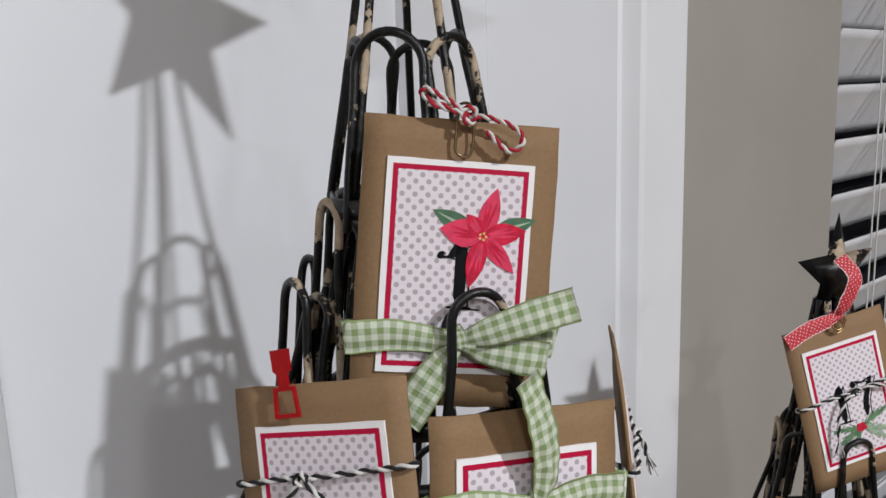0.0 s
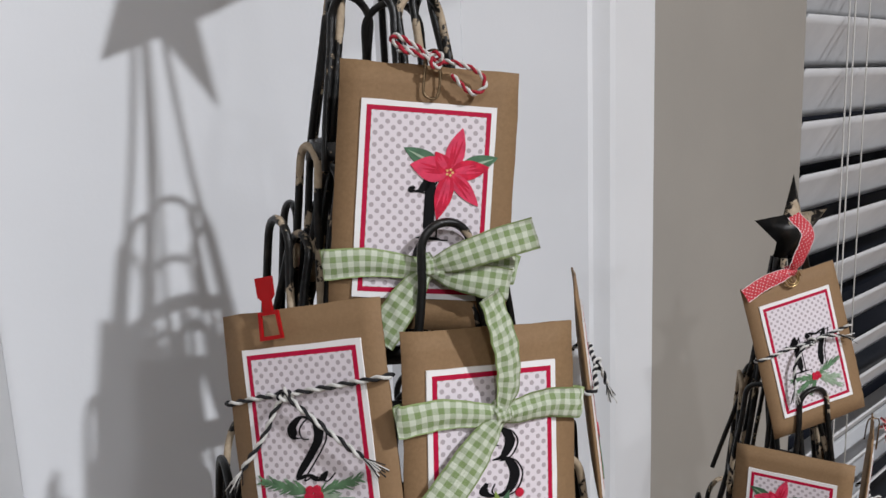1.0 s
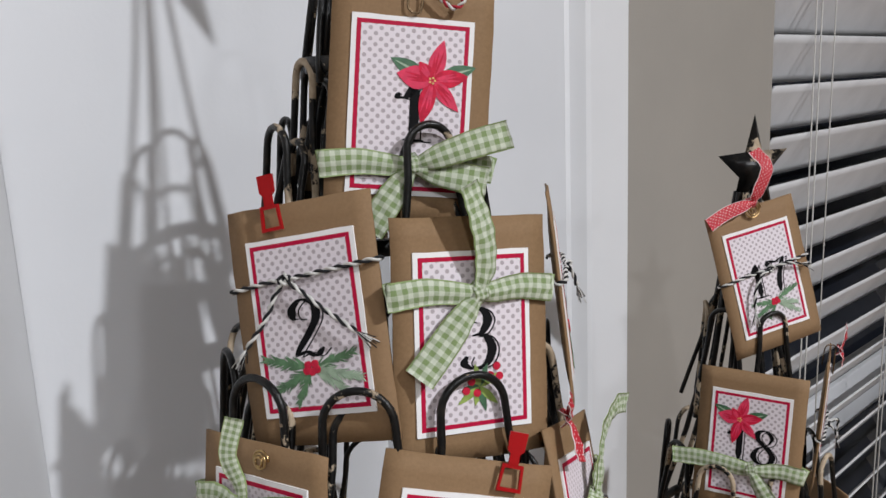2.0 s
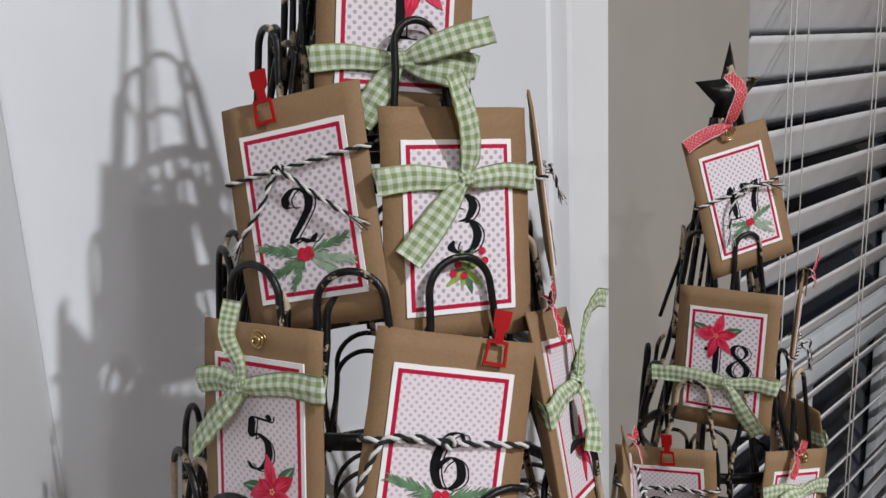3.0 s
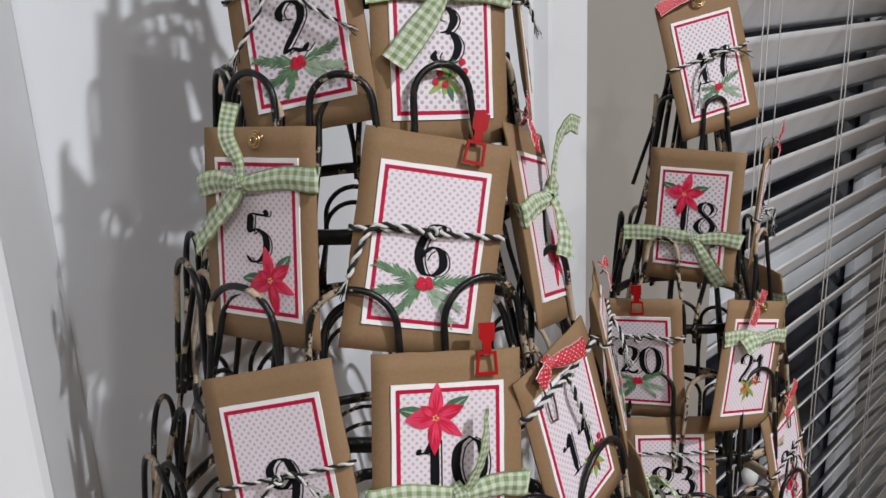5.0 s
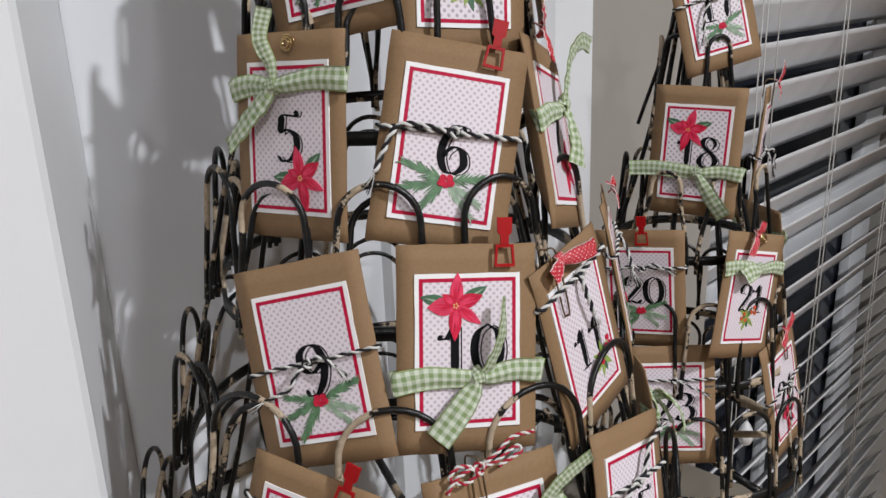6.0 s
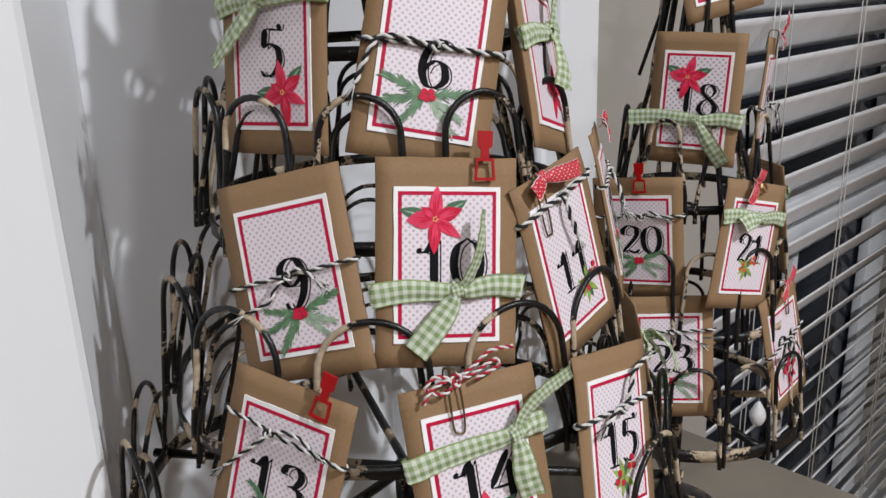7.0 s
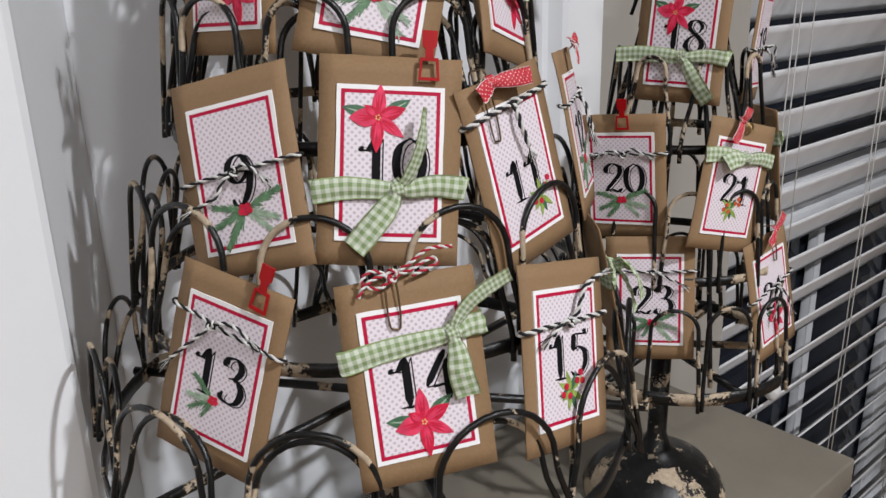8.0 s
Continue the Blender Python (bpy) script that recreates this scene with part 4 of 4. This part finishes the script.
c = envelope(13, 0.1485, 0.2057, 1.0799, -67.5, 11.3, 10.3, fine=True, note=" tied with black and white twine")
number(c, "13", 0.0000, 0.0000, 0.0205)
holly(c, 0.0000, -0.0115, 0.8, leaves=(150, 185, 215, 240))
twine(c, 0.0200, -0.0050, -0.10, tails=[[(-.004, -.005, -.005), (-.011, -.005, -.013), (-.017, -.005, -.020)], [(.005, -.005, .003), (.012, -.005, .004), (.020, -.005, .0015)]], seed=13)
tag_clip(c, 0.0150, -6)

c = envelope(14, 0.2032, 0.1432, 1.0811, -23.9, 13.9, -2.2, fine=True, note=" with a green gingham ribbon knot")
number(c, "14", 0.0010, 0.0005, 0.0210)
poinsettia(c, -0.0005, -0.0165, 1.0, 15)
ribbon_bow(c, 0.0170, 0.0145, 0.11, tails=[[(.001, -.006, -.008), (.001, -.007, -.016), (.003, -.006, -.0255)], [(.004, -.006, .007), (.012, -.008, .014), (.026, -.008, .020)]], slim=0.62)
paper_clip(c, -0.0065, 0.019)
twine_bow(c, -0.0060, [[(-.005, -.004, .0005), (-.011, -.004, -.002), (-.014, -.003, -.0065)], [(-.008, -.004, .003), (-.012, -.003, -.001), (-.006, -.004, -.004), (0, -.004, -.001)],
                       [(.008, -.004, .004), (.016, -.003, .008), (.026, -.002, .0075)], [(.007, -.004, .001), (.016, -.004, .0045), (.018, -.004, .002), (.008, -.004, -.001)]])

c = envelope(15, 0.2765, 0.13, 1.0716, 4.0, 13.0, 10.5, fine=True, note=" tied with black and white twine")
number(c, "15", 0.0000, 0.0005, 0.0205)
berries(c, 0.0010, -0.0155, 1.1)
twine(c, 0.0150, 0.0000, 0.06, tails=[[(.004, -.005, .006), (.009, -.005, .015), (.022, -.004, .0195)], [(-.006, -.005, .001), (-.014, -.004, -.004)]], seed=15, r=0.00072)

c = envelope(16, 0.3700, 0.1850, 1.0700, 53, 14, -6)
number(c, "16", 0, 0, 0.0200)
ribbon_bow(c, 0.0120, -0.012, 0.02, tails=[[(-.004, -.008, -.006), (-.010, -.010, -.014), (-.013, -.010, -.024)], [(-.006, -.010, .002), (-.014, -.014, -.004), (-.018, -.014, -.014)]])

# tree B
c = envelope(17, 0.509, 0.2217, 1.2829, -29.5, 8.2, -11.1, note=" clipped with a red dotted ribbon")
number(c, "17", 0.0000, 0.0000, 0.0200)
holly(c, 0.0020, -0.0140, 0.9)
twine(c, 0.0050, 0.0020, 0.05, tails=[[(-.008, -.005, -.002), (-.014, -.005, -.010), (-.0165, -.005, -.020)], [(.008, -.005, .001), (.018, -.005, -.002)]], seed=17)
spiral_clip(c, 0.0, 0.0055, 0.001)
red_knot(c, -0.001, [[(-.008, -.006, .000), (-.018, -.006, -.001), (-.030, -.006, -.0045)], [(.003, -.008, .006), (.010, -.010, .018), (.0085, -.004, .028)]], width=0.0075)

c = envelope(18, 0.481, 0.2155, 1.1925, -72.0, 6.0, 2.0, note=" with a loose green gingham bow")
number(c, "18", 0.0010, 0.0010, 0.0200)
poinsettia(c, -0.0055, 0.0145, 1.0)
ribbon_bow(c, -0.0120, 0.0030, 0.02, left=0.012, right=0.0, tails=[[(.006, -.007, -.008), (.012, -.008, -.016), (.020, -.008, -.026)]])

c = envelope(19, 0.565, 0.2076, 1.184, 19.5, -4, 5)
number(c, "19", 0, 0, 0.0200)
twine(c, -0.004, 0.004, 0.05, tails=[[(.006, -.008, .002), (.010, -.009, -.006)], [(.004, -.008, -.006), (.008, -.009, -.012)]], seed=19)
paper_clip(c, 0.0, 0.012)
red_knot(c, 0.002, [[(.003, -.006, .008), (.010, -.006, .013)], [(.001, -.006, -.004), (.002, -.006, -.010)]], width=0.0085)

c = envelope(20, 0.445, 0.2296, 1.1053, -66.0, -4.0, -3.4, fine=True, note=" tied with black and white twine")
number(c, "20", 0.0010, 0.0010, 0.0200)
holly(c, 0.0000, -0.0135, 1.0)
twine(c, 0.0170, 0.0020, 0.02, tails=[[(-.006, -.005, .003), (-.014, -.005, .0005)], [(.006, -.005, .004), (.014, -.005, .001)]], seed=20)
tag_clip(c, 0.0020, 0)

c = envelope(21, 0.4882, 0.1758, 1.1008, -13.2, 4.0, 14.0, fine=True, note=" with a small gingham bow")
number(c, "21", 0.0010, -0.0005, 0.0190)
berries(c, 0.0000, -0.0130, 1.0, ORANGE)
ribbon_bow(c, 0.0190, 0.0005, 0.04, left=0.001, tails=[[(-.006, -.007, -.0005), (-.013, -.008, -.0015), (-.019, -.008, -.0045)]])
spiral_clip(c, 0.002, 0.0035, 0.003)
red_knot(c, -0.008, [[(.001, -.006, .004), (.002, -.006, .009)], [(-.002, -.006, -.005), (-.005, -.006, -.013)]], width=0.0060, z=0.041)

c = envelope(22, 0.5825, 0.21, 1.098, 60, 8, 0)
number(c, "22", 0, 0, 0.0200)
ribbon_bow(c, 0.022, 0.012, 0.0, tails=[[(.004, -.008, .002), (.010, -.009, -.004)]])

c = envelope(23, 0.4481, 0.205, 1.0278, -52.6, 8.0, -2.4, thick=0.006, fine=True, note=" tied with black and white twine")
number(c, "23", 0.0010, 0.0000, 0.0200)
holly(c, 0.0015, -0.0150, 1.0)
twine(c, 0.0190, 0.0020, 0.02, tails=[[(.008, -.005, -.003), (.016, -.005, -.007)]], seed=23)

c = envelope(24, 0.527, 0.1614, 1.0216, 1.5, 10, -4.3, fine=True, note=" clipped with a red ribbon")
number(c, "24", 0.0000, 0.0010, 0.0200)
poinsettia(c, 0.0000, -0.0150, 0.9)
twine(c, 0.0060, 0.0020, 0.10, tails=[[(.006, -.006, -.008), (.010, -.006, -.018)], [(-.006, -.006, -.006), (-.010, -.006, -.014)]], seed=24)
paper_clip(c, 0.006, 0.018)
red_knot(c, 0.006, [[(.005, -.006, .005), (.010, -.006, .009)], [(-.006, -.006, -.002), (-.013, -.006, -.006)]])
